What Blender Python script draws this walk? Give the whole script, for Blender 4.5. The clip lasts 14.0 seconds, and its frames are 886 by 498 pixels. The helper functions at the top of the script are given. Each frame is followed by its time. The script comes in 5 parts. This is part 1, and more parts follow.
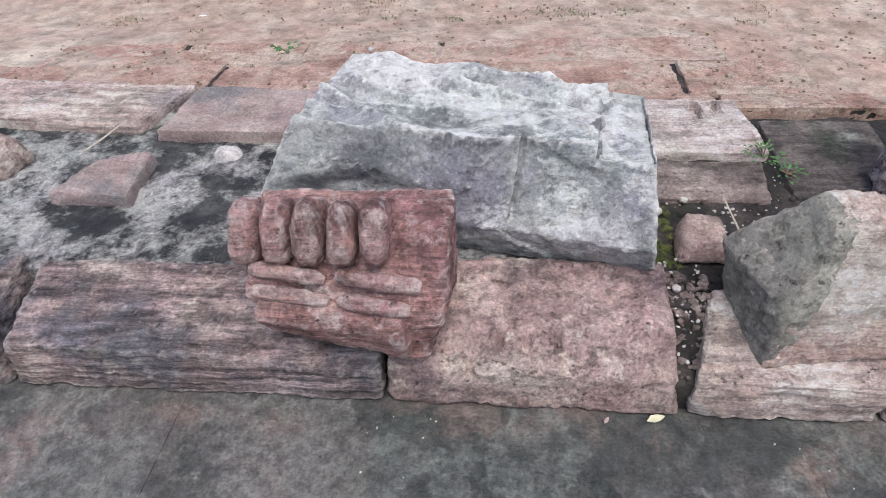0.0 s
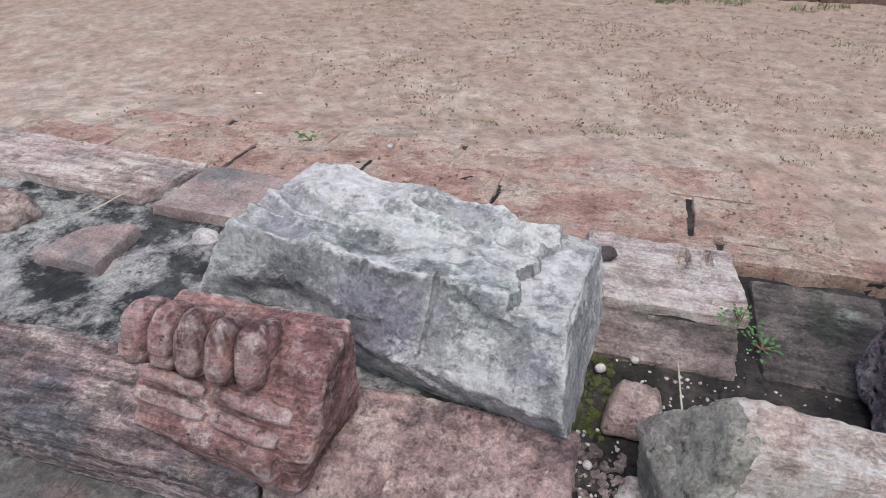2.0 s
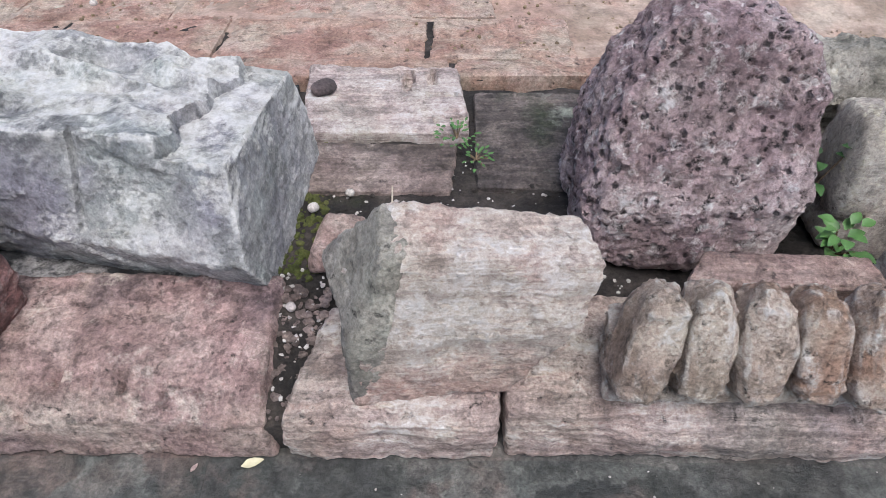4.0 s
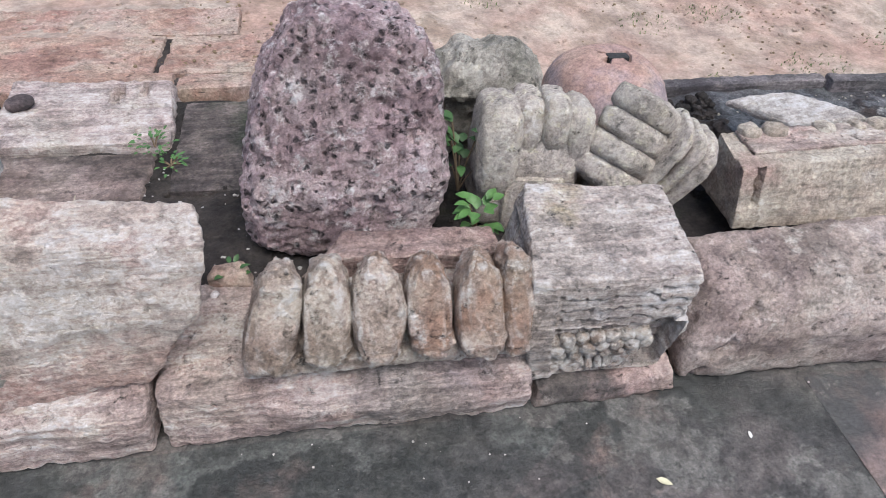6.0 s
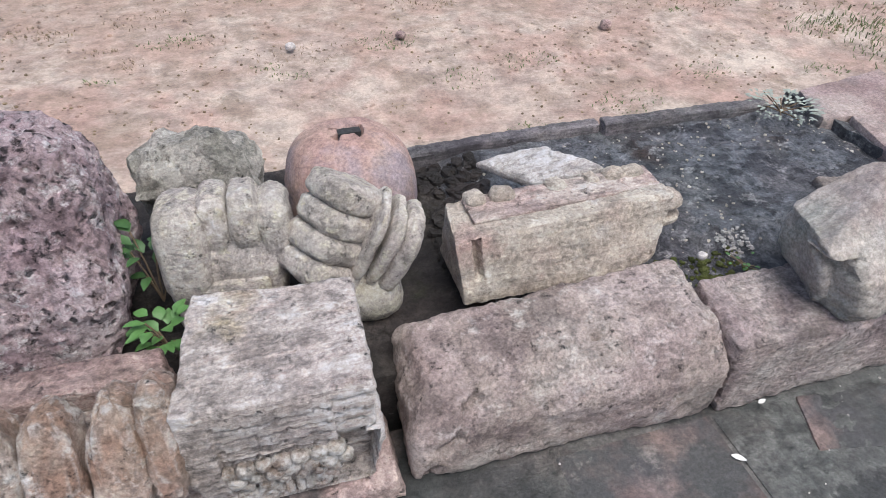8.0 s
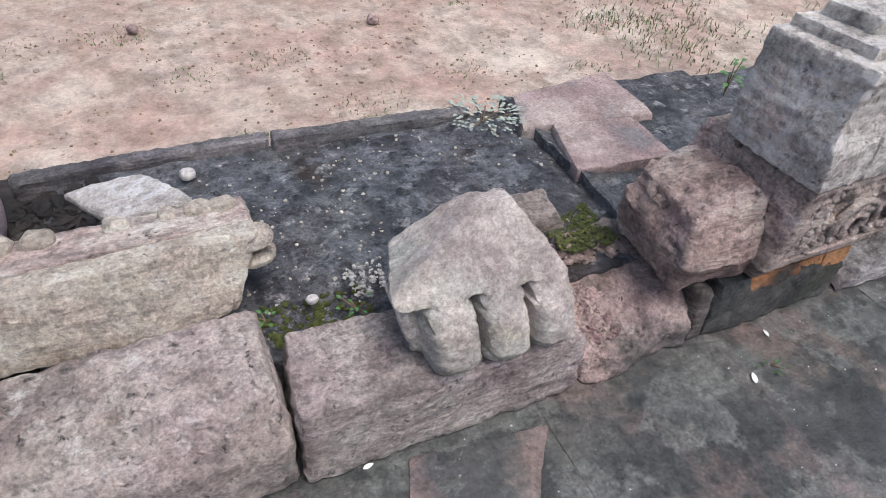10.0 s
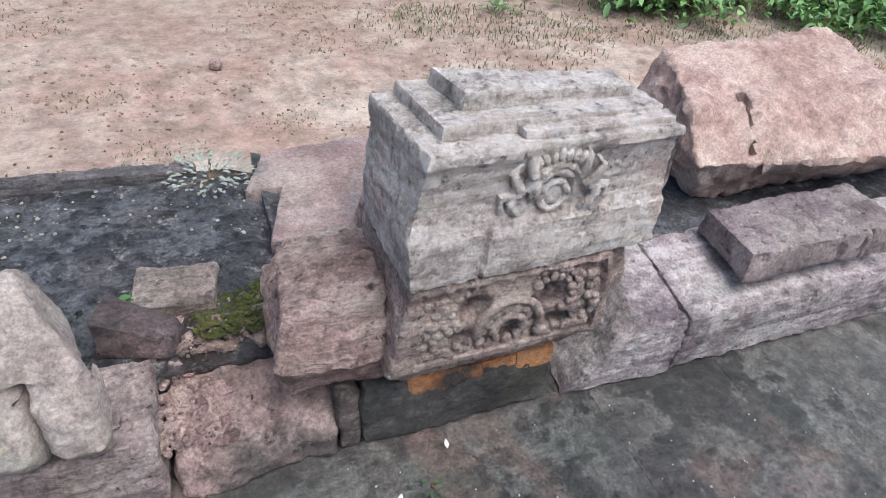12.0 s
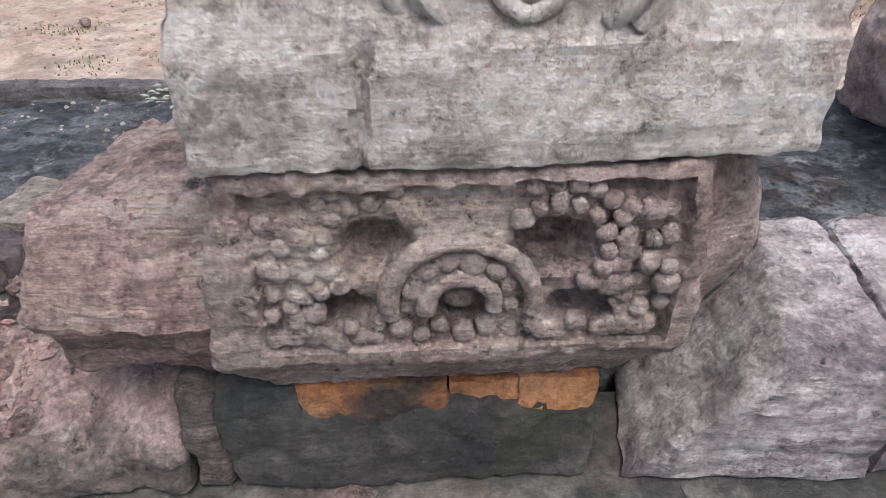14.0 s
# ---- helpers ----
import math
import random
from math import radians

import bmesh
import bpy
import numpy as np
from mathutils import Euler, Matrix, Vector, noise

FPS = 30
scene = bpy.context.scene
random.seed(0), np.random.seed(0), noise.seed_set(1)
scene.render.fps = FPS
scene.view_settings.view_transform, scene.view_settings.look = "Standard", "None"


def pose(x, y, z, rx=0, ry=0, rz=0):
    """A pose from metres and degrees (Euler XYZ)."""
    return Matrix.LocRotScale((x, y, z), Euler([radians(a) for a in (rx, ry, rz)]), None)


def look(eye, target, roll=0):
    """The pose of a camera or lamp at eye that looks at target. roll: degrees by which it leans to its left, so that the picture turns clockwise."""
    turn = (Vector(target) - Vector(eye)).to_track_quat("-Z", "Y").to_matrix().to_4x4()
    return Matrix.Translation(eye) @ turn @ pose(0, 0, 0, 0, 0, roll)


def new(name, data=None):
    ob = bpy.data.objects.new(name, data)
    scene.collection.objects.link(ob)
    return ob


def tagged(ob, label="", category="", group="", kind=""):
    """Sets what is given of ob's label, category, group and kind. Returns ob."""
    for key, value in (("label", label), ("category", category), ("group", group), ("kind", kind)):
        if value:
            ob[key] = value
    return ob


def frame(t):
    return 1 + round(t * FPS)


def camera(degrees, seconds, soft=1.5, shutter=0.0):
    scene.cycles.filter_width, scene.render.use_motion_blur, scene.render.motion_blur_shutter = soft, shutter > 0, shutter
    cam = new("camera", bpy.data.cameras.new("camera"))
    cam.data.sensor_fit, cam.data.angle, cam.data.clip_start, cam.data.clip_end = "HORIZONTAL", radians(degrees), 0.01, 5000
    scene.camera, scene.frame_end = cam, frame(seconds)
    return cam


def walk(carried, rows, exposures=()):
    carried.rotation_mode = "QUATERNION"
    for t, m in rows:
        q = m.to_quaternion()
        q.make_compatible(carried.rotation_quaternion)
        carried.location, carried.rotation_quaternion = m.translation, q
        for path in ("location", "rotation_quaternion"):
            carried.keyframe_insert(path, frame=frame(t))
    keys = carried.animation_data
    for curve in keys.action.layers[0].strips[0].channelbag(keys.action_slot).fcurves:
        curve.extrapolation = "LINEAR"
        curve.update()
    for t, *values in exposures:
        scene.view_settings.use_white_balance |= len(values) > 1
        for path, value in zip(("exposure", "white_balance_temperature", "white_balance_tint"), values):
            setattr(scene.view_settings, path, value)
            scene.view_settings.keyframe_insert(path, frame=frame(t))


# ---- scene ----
cam = camera(70.1, 14.0, soft=0.7, shutter=0.1)
PATH = [
    (0, (0.191, -1.071, 1.593), (-0.008, 0.4, 0.253), -3.9),
    (0.5, (0.351, -0.957, 1.586), (0.215, 0.516, 0.24), -3.9),
    (1, (0.46, -0.874, 1.609), (0.305, 0.596, 0.262), -2.9),
    (1.5, (0.578, -0.828, 1.665), (0.211, 0.72, 0.453), -0.1),
    (2, (0.663, -0.802, 1.665), (0.167, 0.752, 0.508), -1.6),
    (2.5, (0.749, -0.705, 1.65), (0.347, 0.831, 0.434), -2.7),
    (3, (0.848, -0.63, 1.59), (0.664, 0.795, 0.198), -3.4),
    (3.2, (0.899, -0.623, 1.555), (0.753, 0.727, 0.087), -3.7),
    (5.3, (1.447, -0.815, 1.452), (1.605, 0.565, 0.014), 4.5),
    (5.5, (1.494, -0.823, 1.458), (1.694, 0.558, 0.025), 4.4),
    (6, (1.691, -0.851, 1.479), (2.007, 0.544, 0.082), 4.6),
    (6.5, (1.921, -0.836, 1.489), (2.283, 0.613, 0.158), 7.1),
    (7, (2.051, -0.816, 1.501), (2.427, 0.668, 0.214), 4.6),
    (7.2, (2.106, -0.793, 1.503), (2.488, 0.693, 0.22), 3.0),
    (9.3, (3.023, -0.813, 1.476), (3.634, 0.545, 0.141), 3.3),
    (9.5, (3.113, -0.807, 1.461), (3.795, 0.514, 0.122), 6.0),
    (10, (3.371, -0.817, 1.469), (4.06, 0.526, 0.156), 4.8),
    (10.5, (3.651, -0.891, 1.454), (4.312, 0.465, 0.141), 2.2),
    (11, (3.957, -0.995, 1.468), (4.626, 0.344, 0.142), 4.3),
    (11.5, (4.21, -1.001, 1.451), (4.904, 0.34, 0.14), 6.5),
    (12, (4.453, -0.977, 1.479), (5.114, 0.466, 0.263), 6.1),
    (12.5, (4.673, -0.987, 1.45), (5.148, 0.661, 0.422), 7.1),
    (13, (4.829, -0.937, 1.322), (5.199, 0.804, 0.41), 5.5),
    (13.5, (4.915, -0.78, 1.124), (5.12, 0.88, 0.027), 3.6),
    (14, (5.042, -0.609, 0.874), (5.096, 1.047, -0.246), -0.6),
]
walk(cam, [(t, look(eye, target, roll)) for t, eye, target, roll in PATH], exposures=[(0, 0.58, 6050, 10.5), (1, 0.52, 6050, 10.5), (2, 0.36, 6050, 10.5), (3, 0.45, 6050, 10.5), (5, 0.66, 6050, 10.5), (12, 0.64, 6050, 10.5), (13, 0.50, 6050, 10.5), (13.5, 0.60, 6050, 10.5), (14, 0.76, 6220, 11)])

# ---- light ----
world = bpy.data.worlds.new("overcast_sky")
scene.world = world
world.use_nodes = True
wn = world.node_tree.nodes
sky = wn.new("ShaderNodeTexSky")
sky.sky_type, sky.sun_disc = "NISHITA", False
sky.sun_elevation, sky.sun_rotation = radians(67), radians(150)
sky.air_density, sky.dust_density, sky.ozone_density = 1.0, 4.0, 0.6
world.node_tree.links.new(sky.outputs[0], wn["Background"].inputs[0])
wn["Background"].inputs[1].default_value = 0.115
sun = new("sun", bpy.data.lights.new("sun", "SUN"))
sun.data.energy, sun.data.angle, sun.data.color = 1.8, radians(50), (1.0, 0.96, 0.92)
SUN_WAY = Vector((math.sin(radians(150)) * math.cos(radians(67)), math.cos(radians(150)) * math.cos(radians(67)), math.sin(radians(67))))
sun.matrix_world = look(SUN_WAY * 20, (0, 0, 0))


# ---- materials ----
def mat_base(name):
    m = bpy.data.materials.new(name)
    m.use_nodes = True
    nt = m.node_tree
    return m, nt, nt.nodes["Principled BSDF"]


def n_noise(nt, vec, scale, detail=6.0, rough=0.6, stretch=None, shift=0.0):
    mp = nt.nodes.new("ShaderNodeMapping")
    nt.links.new(vec, mp.inputs["Vector"])
    mp.inputs["Location"].default_value = (shift, shift * 0.7, shift * 1.3)
    if stretch:
        mp.inputs["Scale"].default_value = stretch
    n = nt.nodes.new("ShaderNodeTexNoise")
    n.inputs["Scale"].default_value, n.inputs["Detail"].default_value, n.inputs["Roughness"].default_value = scale, detail, rough
    nt.links.new(mp.outputs[0], n.inputs["Vector"])
    return n.outputs["Fac"]


def n_ramp(nt, fac, stops):
    r = nt.nodes.new("ShaderNodeValToRGB")
    e = r.color_ramp.elements
    while len(e) < len(stops):
        e.new(0.5)
    for el, (p, c) in zip(e, stops):
        el.position, el.color = p, (*c, 1) if len(c) == 3 else c
    nt.links.new(fac, r.inputs[0])
    return r.outputs[0]


def n_mix(nt, fac, a, b, mode="MIX"):
    x = nt.nodes.new("ShaderNodeMix")
    x.data_type, x.blend_type = "RGBA", mode
    for sock, val in ((x.inputs[0], fac), (x.inputs[6], a), (x.inputs[7], b)):
        if isinstance(val, (int, float)):
            sock.default_value = val
        elif isinstance(val, tuple):
            sock.default_value = (*val, 1)
        else:
            nt.links.new(val, sock)
    return x.outputs[2]


def n_math(nt, op, a, b):
    x = nt.nodes.new("ShaderNodeMath")
    x.operation = op
    for sock, val in ((x.inputs[0], a), (x.inputs[1], b)):
        if isinstance(val, (int, float)):
            sock.default_value = val
        else:
            nt.links.new(val, sock)
    return x.outputs[0]


def calm(c, k=0.42):
    """A colour drawn towards its own grey, as dust and weather do."""
    g = 0.3 * c[0] + 0.55 * c[1] + 0.15 * c[2]
    return tuple(t + (g - t) * k for t in c)


def grey(v):
    return (v, v, v)


def stone(name, a, b, c, lichen=None, cover=0.42, lichen_scale=9.0, dark=(0.05, 0.045, 0.04), spots=0.36, stain=None, stain_cover=0.4,
          strata=0.0, rough=0.9, bump=0.6, patch=5.0, shift=0.0, wet=0.0, dull=0.17, pores=0.0, worn=0.0, hue=0.38, crown=0.0, film=None, piece=0.0, mottle=0.24, grit=0.34, lift=1.12):
    """Weathered stone: three mixed tones, grain, lichen or bleached patches, dark pits and stains."""
    m, nt, bs = mat_base(name)
    a, b, c = (tuple(min(0.8, k * lift) for k in calm(t, dull)) for t in (a, b, c))
    dark, lichen, stain = calm(dark, dull), lichen and tuple(min(0.8, k * lift) for k in calm(lichen, dull)), stain and tuple(k * lift for k in calm(stain, dull))
    pos = nt.nodes.new("ShaderNodeNewGeometry").outputs["Position"]
    big = n_noise(nt, pos, patch, 8, 0.65, shift=shift)
    col = n_ramp(nt, big, [(0.38, a), (0.5, b), (0.62, c)])
    if stain:
        sf = n_noise(nt, pos, 3.2, 6, 0.6, shift=shift + 11)
        col = n_mix(nt, n_ramp(nt, sf, [(stain_cover + 0.1, grey(0)), (stain_cover + 0.22, grey(1))]), col, stain)
    layer = n_noise(nt, pos, 14, 6, 0.72, (0.2, 1.7, 3.2), shift + 3)
    if strata:
        col = n_mix(nt, strata, col, n_ramp(nt, layer, [(0.36, grey(0.1)), (0.62, grey(0.92))]), "OVERLAY")
    thread = n_noise(nt, pos, 42, 6, 0.75, (0.10, 0.55, 2.6), shift + 23)
    if strata:
        col = n_mix(nt, 0.55 * strata, col, n_ramp(nt, thread, [(0.40, grey(0.08)), (0.5, grey(0.5)), (0.60, grey(0.95))]), "OVERLAY")
    if lichen:
        lf = n_noise(nt, pos, lichen_scale, 12, 0.72, shift=shift + 5)
        # crown: pale patches spread wider the more a face points up
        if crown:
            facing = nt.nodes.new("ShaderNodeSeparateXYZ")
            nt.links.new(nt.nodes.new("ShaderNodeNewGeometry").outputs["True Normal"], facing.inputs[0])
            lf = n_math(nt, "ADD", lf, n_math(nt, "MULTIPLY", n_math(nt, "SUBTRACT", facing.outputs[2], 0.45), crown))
        col = n_mix(nt, n_ramp(nt, lf, [(1 - cover - 0.04, grey(0)), (1 - cover + 0.06, grey(0.75))]), col, lichen)
    tint = n_noise(nt, pos, 3.7, 6, 0.6, shift=shift + 31)
    col = n_mix(nt, hue, col, n_ramp(nt, tint, [(0.36, (0.45, 0.51, 0.47)), (0.46, (0.51, 0.50, 0.46)), (0.54, (0.51, 0.49, 0.50)), (0.64, (0.54, 0.475, 0.50))]), "OVERLAY")
    # worn: convex edges take the pale lichen colour, broken up by noise
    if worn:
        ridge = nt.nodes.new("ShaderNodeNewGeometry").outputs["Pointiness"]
        edge_noise = n_ramp(nt, n_noise(nt, pos, 22, 8, 0.7, shift=shift + 17), [(0.40, grey(0)), (0.54, grey(1))])
        col = n_mix(nt, n_math(nt, "MULTIPLY", n_ramp(nt, ridge, [(0.515, grey(0)), (0.56, grey(worn))]), edge_noise), col, lichen)
    if film:
        ff = n_noise(nt, pos, 2.1, 9, 0.62, shift=shift + 41)
        col = n_mix(nt, n_ramp(nt, ff, [(0.50, grey(0)), (0.525, grey(0.75)), (0.58, grey(0.25)), (0.63, grey(0.6))]), col, film)
    if piece:
        own = nt.nodes.new("ShaderNodeObjectInfo").outputs["Random"]
        col = n_mix(nt, piece, col, n_ramp(nt, own, [(0.0, (0.26, 0.27, 0.27)), (0.35, (0.44, 0.46, 0.45)), (0.6, (0.60, 0.52, 0.52)), (1.0, (0.70, 0.68, 0.66))]), "OVERLAY")
    mott = n_noise(nt, pos, 24, 9, 0.76, shift=shift + 14)
    col = n_mix(nt, mottle, col, n_ramp(nt, mott, [(0.41, grey(0.14)), (0.475, grey(0.46)), (0.52, grey(0.54)), (0.585, grey(0.88))]), "OVERLAY")
    grain = n_noise(nt, pos, 95, 6, 0.8, shift=shift)
    col = n_mix(nt, grit, col, n_ramp(nt, grain, [(0.38, grey(0.05)), (0.5, grey(0.5)), (0.62, grey(0.95))]), "OVERLAY")
    sp = n_noise(nt, pos, 30, 8, 0.75, shift=shift + 8)
    col = n_mix(nt, n_ramp(nt, sp, [(spots - 0.04, grey(0.95)), (spots + 0.05, grey(0))]), col, dark)
    if pores:
        vo = nt.nodes.new("ShaderNodeTexVoronoi")
        vo.inputs["Scale"].default_value = pores
        wob = nt.nodes.new("ShaderNodeVectorMath")
        wob.operation = "MULTIPLY_ADD"
        nz = nt.nodes.new("ShaderNodeTexNoise")
        nz.inputs["Scale"].default_value = 45
        nt.links.new(pos, nz.inputs["Vector"])
        nt.links.new(nz.outputs["Color"], wob.inputs[0])
        wob.inputs[1].default_value = (0.032, 0.032, 0.032)
        nt.links.new(pos, wob.inputs[2])
        nt.links.new(wob.outputs[0], vo.inputs["Vector"])
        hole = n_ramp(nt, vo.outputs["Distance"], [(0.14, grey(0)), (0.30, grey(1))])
        # pore centres coloured dark too: shade inside the holes is painted in
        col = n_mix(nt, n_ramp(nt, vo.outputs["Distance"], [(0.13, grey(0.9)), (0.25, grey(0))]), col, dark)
    nt.links.new(col, bs.inputs["Base Color"])
    if wet:
        wf = n_noise(nt, pos, 2.2, 5, 0.6, shift=shift + 20)
        nt.links.new(n_ramp(nt, wf, [(0.4, grey(rough - wet)), (0.62, grey(rough))]), bs.inputs["Roughness"])
    else:
        bs.inputs["Roughness"].default_value = rough
    crisp = n_ramp(nt, mott, [(0.40, grey(0)), (0.47, grey(0.55)), (0.53, grey(0.65)), (0.60, grey(1))])
    pit = n_ramp(nt, sp, [(spots - 0.04, grey(0)), (spots + 0.06, grey(1))])
    h = n_math(nt, "ADD", n_math(nt, "MULTIPLY", grain, 0.35), n_math(nt, "MULTIPLY", pit, 0.55))
    h = n_math(nt, "ADD", h, n_math(nt, "MULTIPLY", crisp, 0.35))
    if pores:
        h = n_math(nt, "ADD", h, n_math(nt, "MULTIPLY", hole, 1.2))
    h = n_math(nt, "ADD", h, n_math(nt, "ADD", n_math(nt, "MULTIPLY", layer, 0.3 + 0.8 * strata), n_math(nt, "MULTIPLY", thread, 1.1 * strata)))
    bp = nt.nodes.new("ShaderNodeBump")
    bp.inputs["Strength"].default_value, bp.inputs["Distance"].default_value = min(1.0, bump * 1.4), 0.024
    nt.links.new(h, bp.inputs["Height"])
    nt.links.new(bp.outputs[0], bs.inputs["Normal"])
    return m


def leaf_mat(name, a, b, rough=0.5):
    m, nt, bs = mat_base(name)
    pos = nt.nodes.new("ShaderNodeNewGeometry")
    col = n_mix(nt, pos.outputs["Random Per Island"], a, b)
    col = n_mix(nt, 0.5, col, n_ramp(nt, n_noise(nt, pos.outputs["Position"], 40, 4), [(0.3, grey(0.3)), (0.7, grey(0.7))]), "OVERLAY")
    nt.links.new(col, bs.inputs["Base Color"])
    bs.inputs["Roughness"].default_value = rough
    return m


M = {}
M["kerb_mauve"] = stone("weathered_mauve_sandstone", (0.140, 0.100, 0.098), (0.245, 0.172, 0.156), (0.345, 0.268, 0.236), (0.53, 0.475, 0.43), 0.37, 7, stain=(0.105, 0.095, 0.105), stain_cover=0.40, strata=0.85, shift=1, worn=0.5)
M["kerb_pink"] = stone("pitted_pink_sandstone", (0.215, 0.130, 0.118), (0.335, 0.222, 0.192), (0.430, 0.322, 0.275), (0.53, 0.45, 0.37), 0.40, 9, stain=(0.185, 0.125, 0.122), stain_cover=0.44, shift=2, mottle=0.5)
M["kerb_dusky"] = stone("dusky_pink_kerb_stone", (0.241, 0.164, 0.138), (0.397, 0.276, 0.233), (0.535, 0.406, 0.345), (0.450, 0.388, 0.338), 0.36, 8, stain=(0.125, 0.106, 0.094), stain_cover=0.4, shift=42)
M["kerb_orange"] = stone("salmon_sandstone", (0.378, 0.239, 0.183), (0.493, 0.348, 0.277), (0.579, 0.451, 0.368), (0.627, 0.546, 0.475), 0.38, 7, stain=(0.33, 0.245, 0.215), stain_cover=0.46, strata=0.4, shift=3, dull=0.40)
M["kerb_brown"] = stone("mottled_brown_stone", (0.235, 0.178, 0.155), (0.355, 0.278, 0.240), (0.455, 0.375, 0.328), (0.55, 0.50, 0.45), 0.40, 12, stain=(0.22, 0.175, 0.16), stain_cover=0.5, shift=4)
M["kerb_pale"] = stone("pale_mauve_kerb_stone", (0.292, 0.243, 0.238), (0.412, 0.363, 0.352), (0.519, 0.466, 0.444), (0.530, 0.491, 0.463), 0.42, 10, stain=(0.205, 0.162, 0.172), stain_cover=0.42, strata=0.3, shift=5)
M["kerb_drab"] = stone("drab_mauve_kerb_stone", (0.225, 0.169, 0.155), (0.323, 0.256, 0.230), (0.397, 0.334, 0.301), (0.473, 0.421, 0.378), 0.38, 8, stain=(0.225, 0.172, 0.165), stain_cover=0.45, strata=0.3, shift=71)
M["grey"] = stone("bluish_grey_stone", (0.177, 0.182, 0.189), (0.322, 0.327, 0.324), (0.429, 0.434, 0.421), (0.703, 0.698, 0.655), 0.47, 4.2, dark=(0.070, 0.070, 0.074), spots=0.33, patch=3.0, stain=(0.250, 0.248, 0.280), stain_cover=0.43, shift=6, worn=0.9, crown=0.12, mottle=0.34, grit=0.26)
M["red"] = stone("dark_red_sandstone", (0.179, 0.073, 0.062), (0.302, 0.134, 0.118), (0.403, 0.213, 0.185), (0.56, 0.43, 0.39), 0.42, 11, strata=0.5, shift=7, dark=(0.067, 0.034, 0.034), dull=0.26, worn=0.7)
M["white"] = stone("pale_cream_stone", (0.385, 0.315, 0.268), (0.498, 0.428, 0.371), (0.583, 0.526, 0.470), (0.630, 0.592, 0.545), 0.42, 7, stain=(0.45, 0.32, 0.27), stain_cover=0.42, strata=0.28, shift=8, dark=(0.184, 0.161, 0.127), spots=0.33, hue=0.14, dull=0.0)
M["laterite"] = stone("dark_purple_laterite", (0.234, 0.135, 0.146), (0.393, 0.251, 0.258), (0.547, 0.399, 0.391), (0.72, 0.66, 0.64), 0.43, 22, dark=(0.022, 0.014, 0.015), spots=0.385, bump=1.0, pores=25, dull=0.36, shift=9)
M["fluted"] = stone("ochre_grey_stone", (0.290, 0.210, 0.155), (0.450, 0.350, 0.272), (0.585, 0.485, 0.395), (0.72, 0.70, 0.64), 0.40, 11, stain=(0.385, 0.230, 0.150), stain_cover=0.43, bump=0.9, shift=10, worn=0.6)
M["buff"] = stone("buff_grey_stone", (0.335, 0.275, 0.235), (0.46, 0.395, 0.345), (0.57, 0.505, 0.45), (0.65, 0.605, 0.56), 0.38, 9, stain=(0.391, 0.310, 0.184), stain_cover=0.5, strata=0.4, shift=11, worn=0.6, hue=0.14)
M["granite"] = stone("speckled_brown_granite", (0.312, 0.269, 0.227), (0.453, 0.396, 0.340), (0.566, 0.510, 0.439), (0.651, 0.609, 0.425), 0.40, 30, shift=12, worn=0.5, hue=0.14)
M["dome"] = stone("smooth_terracotta_stone", (0.243, 0.140, 0.113), (0.315, 0.194, 0.153), (0.360, 0.239, 0.184), (0.387, 0.279, 0.216), 0.3, 5, stain=(0.24, 0.19, 0.20), spots=0.28, bump=0.25, rough=0.75, shift=13)
M["yellow"] = stone("yellowish_sandstone", (0.352, 0.264, 0.187), (0.462, 0.374, 0.264), (0.539, 0.462, 0.352), (0.572, 0.528, 0.462), 0.38, 6, stain=(0.440, 0.275, 0.209), stain_cover=0.5, strata=0.15, dark=(0.176, 0.154, 0.110), spots=0.32, shift=14, dull=0.34, hue=0.14)
M["plate"] = stone("bleached_flagstone", (0.42, 0.38, 0.33), (0.50, 0.46, 0.41), (0.56, 0.53, 0.48), spots=0.3, strata=0.3, dark=(0.25, 0.22, 0.18), shift=15, hue=0.14)
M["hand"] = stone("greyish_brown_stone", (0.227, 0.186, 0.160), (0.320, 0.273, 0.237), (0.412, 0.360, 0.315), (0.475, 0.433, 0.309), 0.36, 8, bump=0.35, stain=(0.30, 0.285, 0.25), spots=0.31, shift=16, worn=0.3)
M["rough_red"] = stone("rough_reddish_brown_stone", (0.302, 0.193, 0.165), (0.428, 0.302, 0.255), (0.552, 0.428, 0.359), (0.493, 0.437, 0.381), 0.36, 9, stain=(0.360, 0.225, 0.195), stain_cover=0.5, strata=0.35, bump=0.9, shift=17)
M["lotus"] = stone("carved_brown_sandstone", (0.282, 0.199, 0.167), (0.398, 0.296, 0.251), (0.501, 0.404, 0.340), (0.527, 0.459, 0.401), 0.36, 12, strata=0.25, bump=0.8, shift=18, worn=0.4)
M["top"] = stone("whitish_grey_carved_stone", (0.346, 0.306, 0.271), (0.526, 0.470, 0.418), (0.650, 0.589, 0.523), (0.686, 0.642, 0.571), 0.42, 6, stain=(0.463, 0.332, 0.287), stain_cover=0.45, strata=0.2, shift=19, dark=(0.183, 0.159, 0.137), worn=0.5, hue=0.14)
M["boulder"] = stone("pink_boulder_stone", (0.378, 0.247, 0.200), (0.473, 0.331, 0.273), (0.546, 0.420, 0.347), (0.588, 0.483, 0.420), 0.34, 5, stain=(0.40, 0.235, 0.17), stain_cover=0.56, spots=0.27, dark=(0.210, 0.137, 0.105), shift=21, dull=0.10, bump=0.4, hue=0.14, lift=1.0)
M["dark_block"] = stone("dark_mauve_stone", (0.17, 0.125, 0.125), (0.27, 0.215, 0.205), (0.36, 0.30, 0.28), (0.44, 0.39, 0.36), 0.36, 14, shift=22)
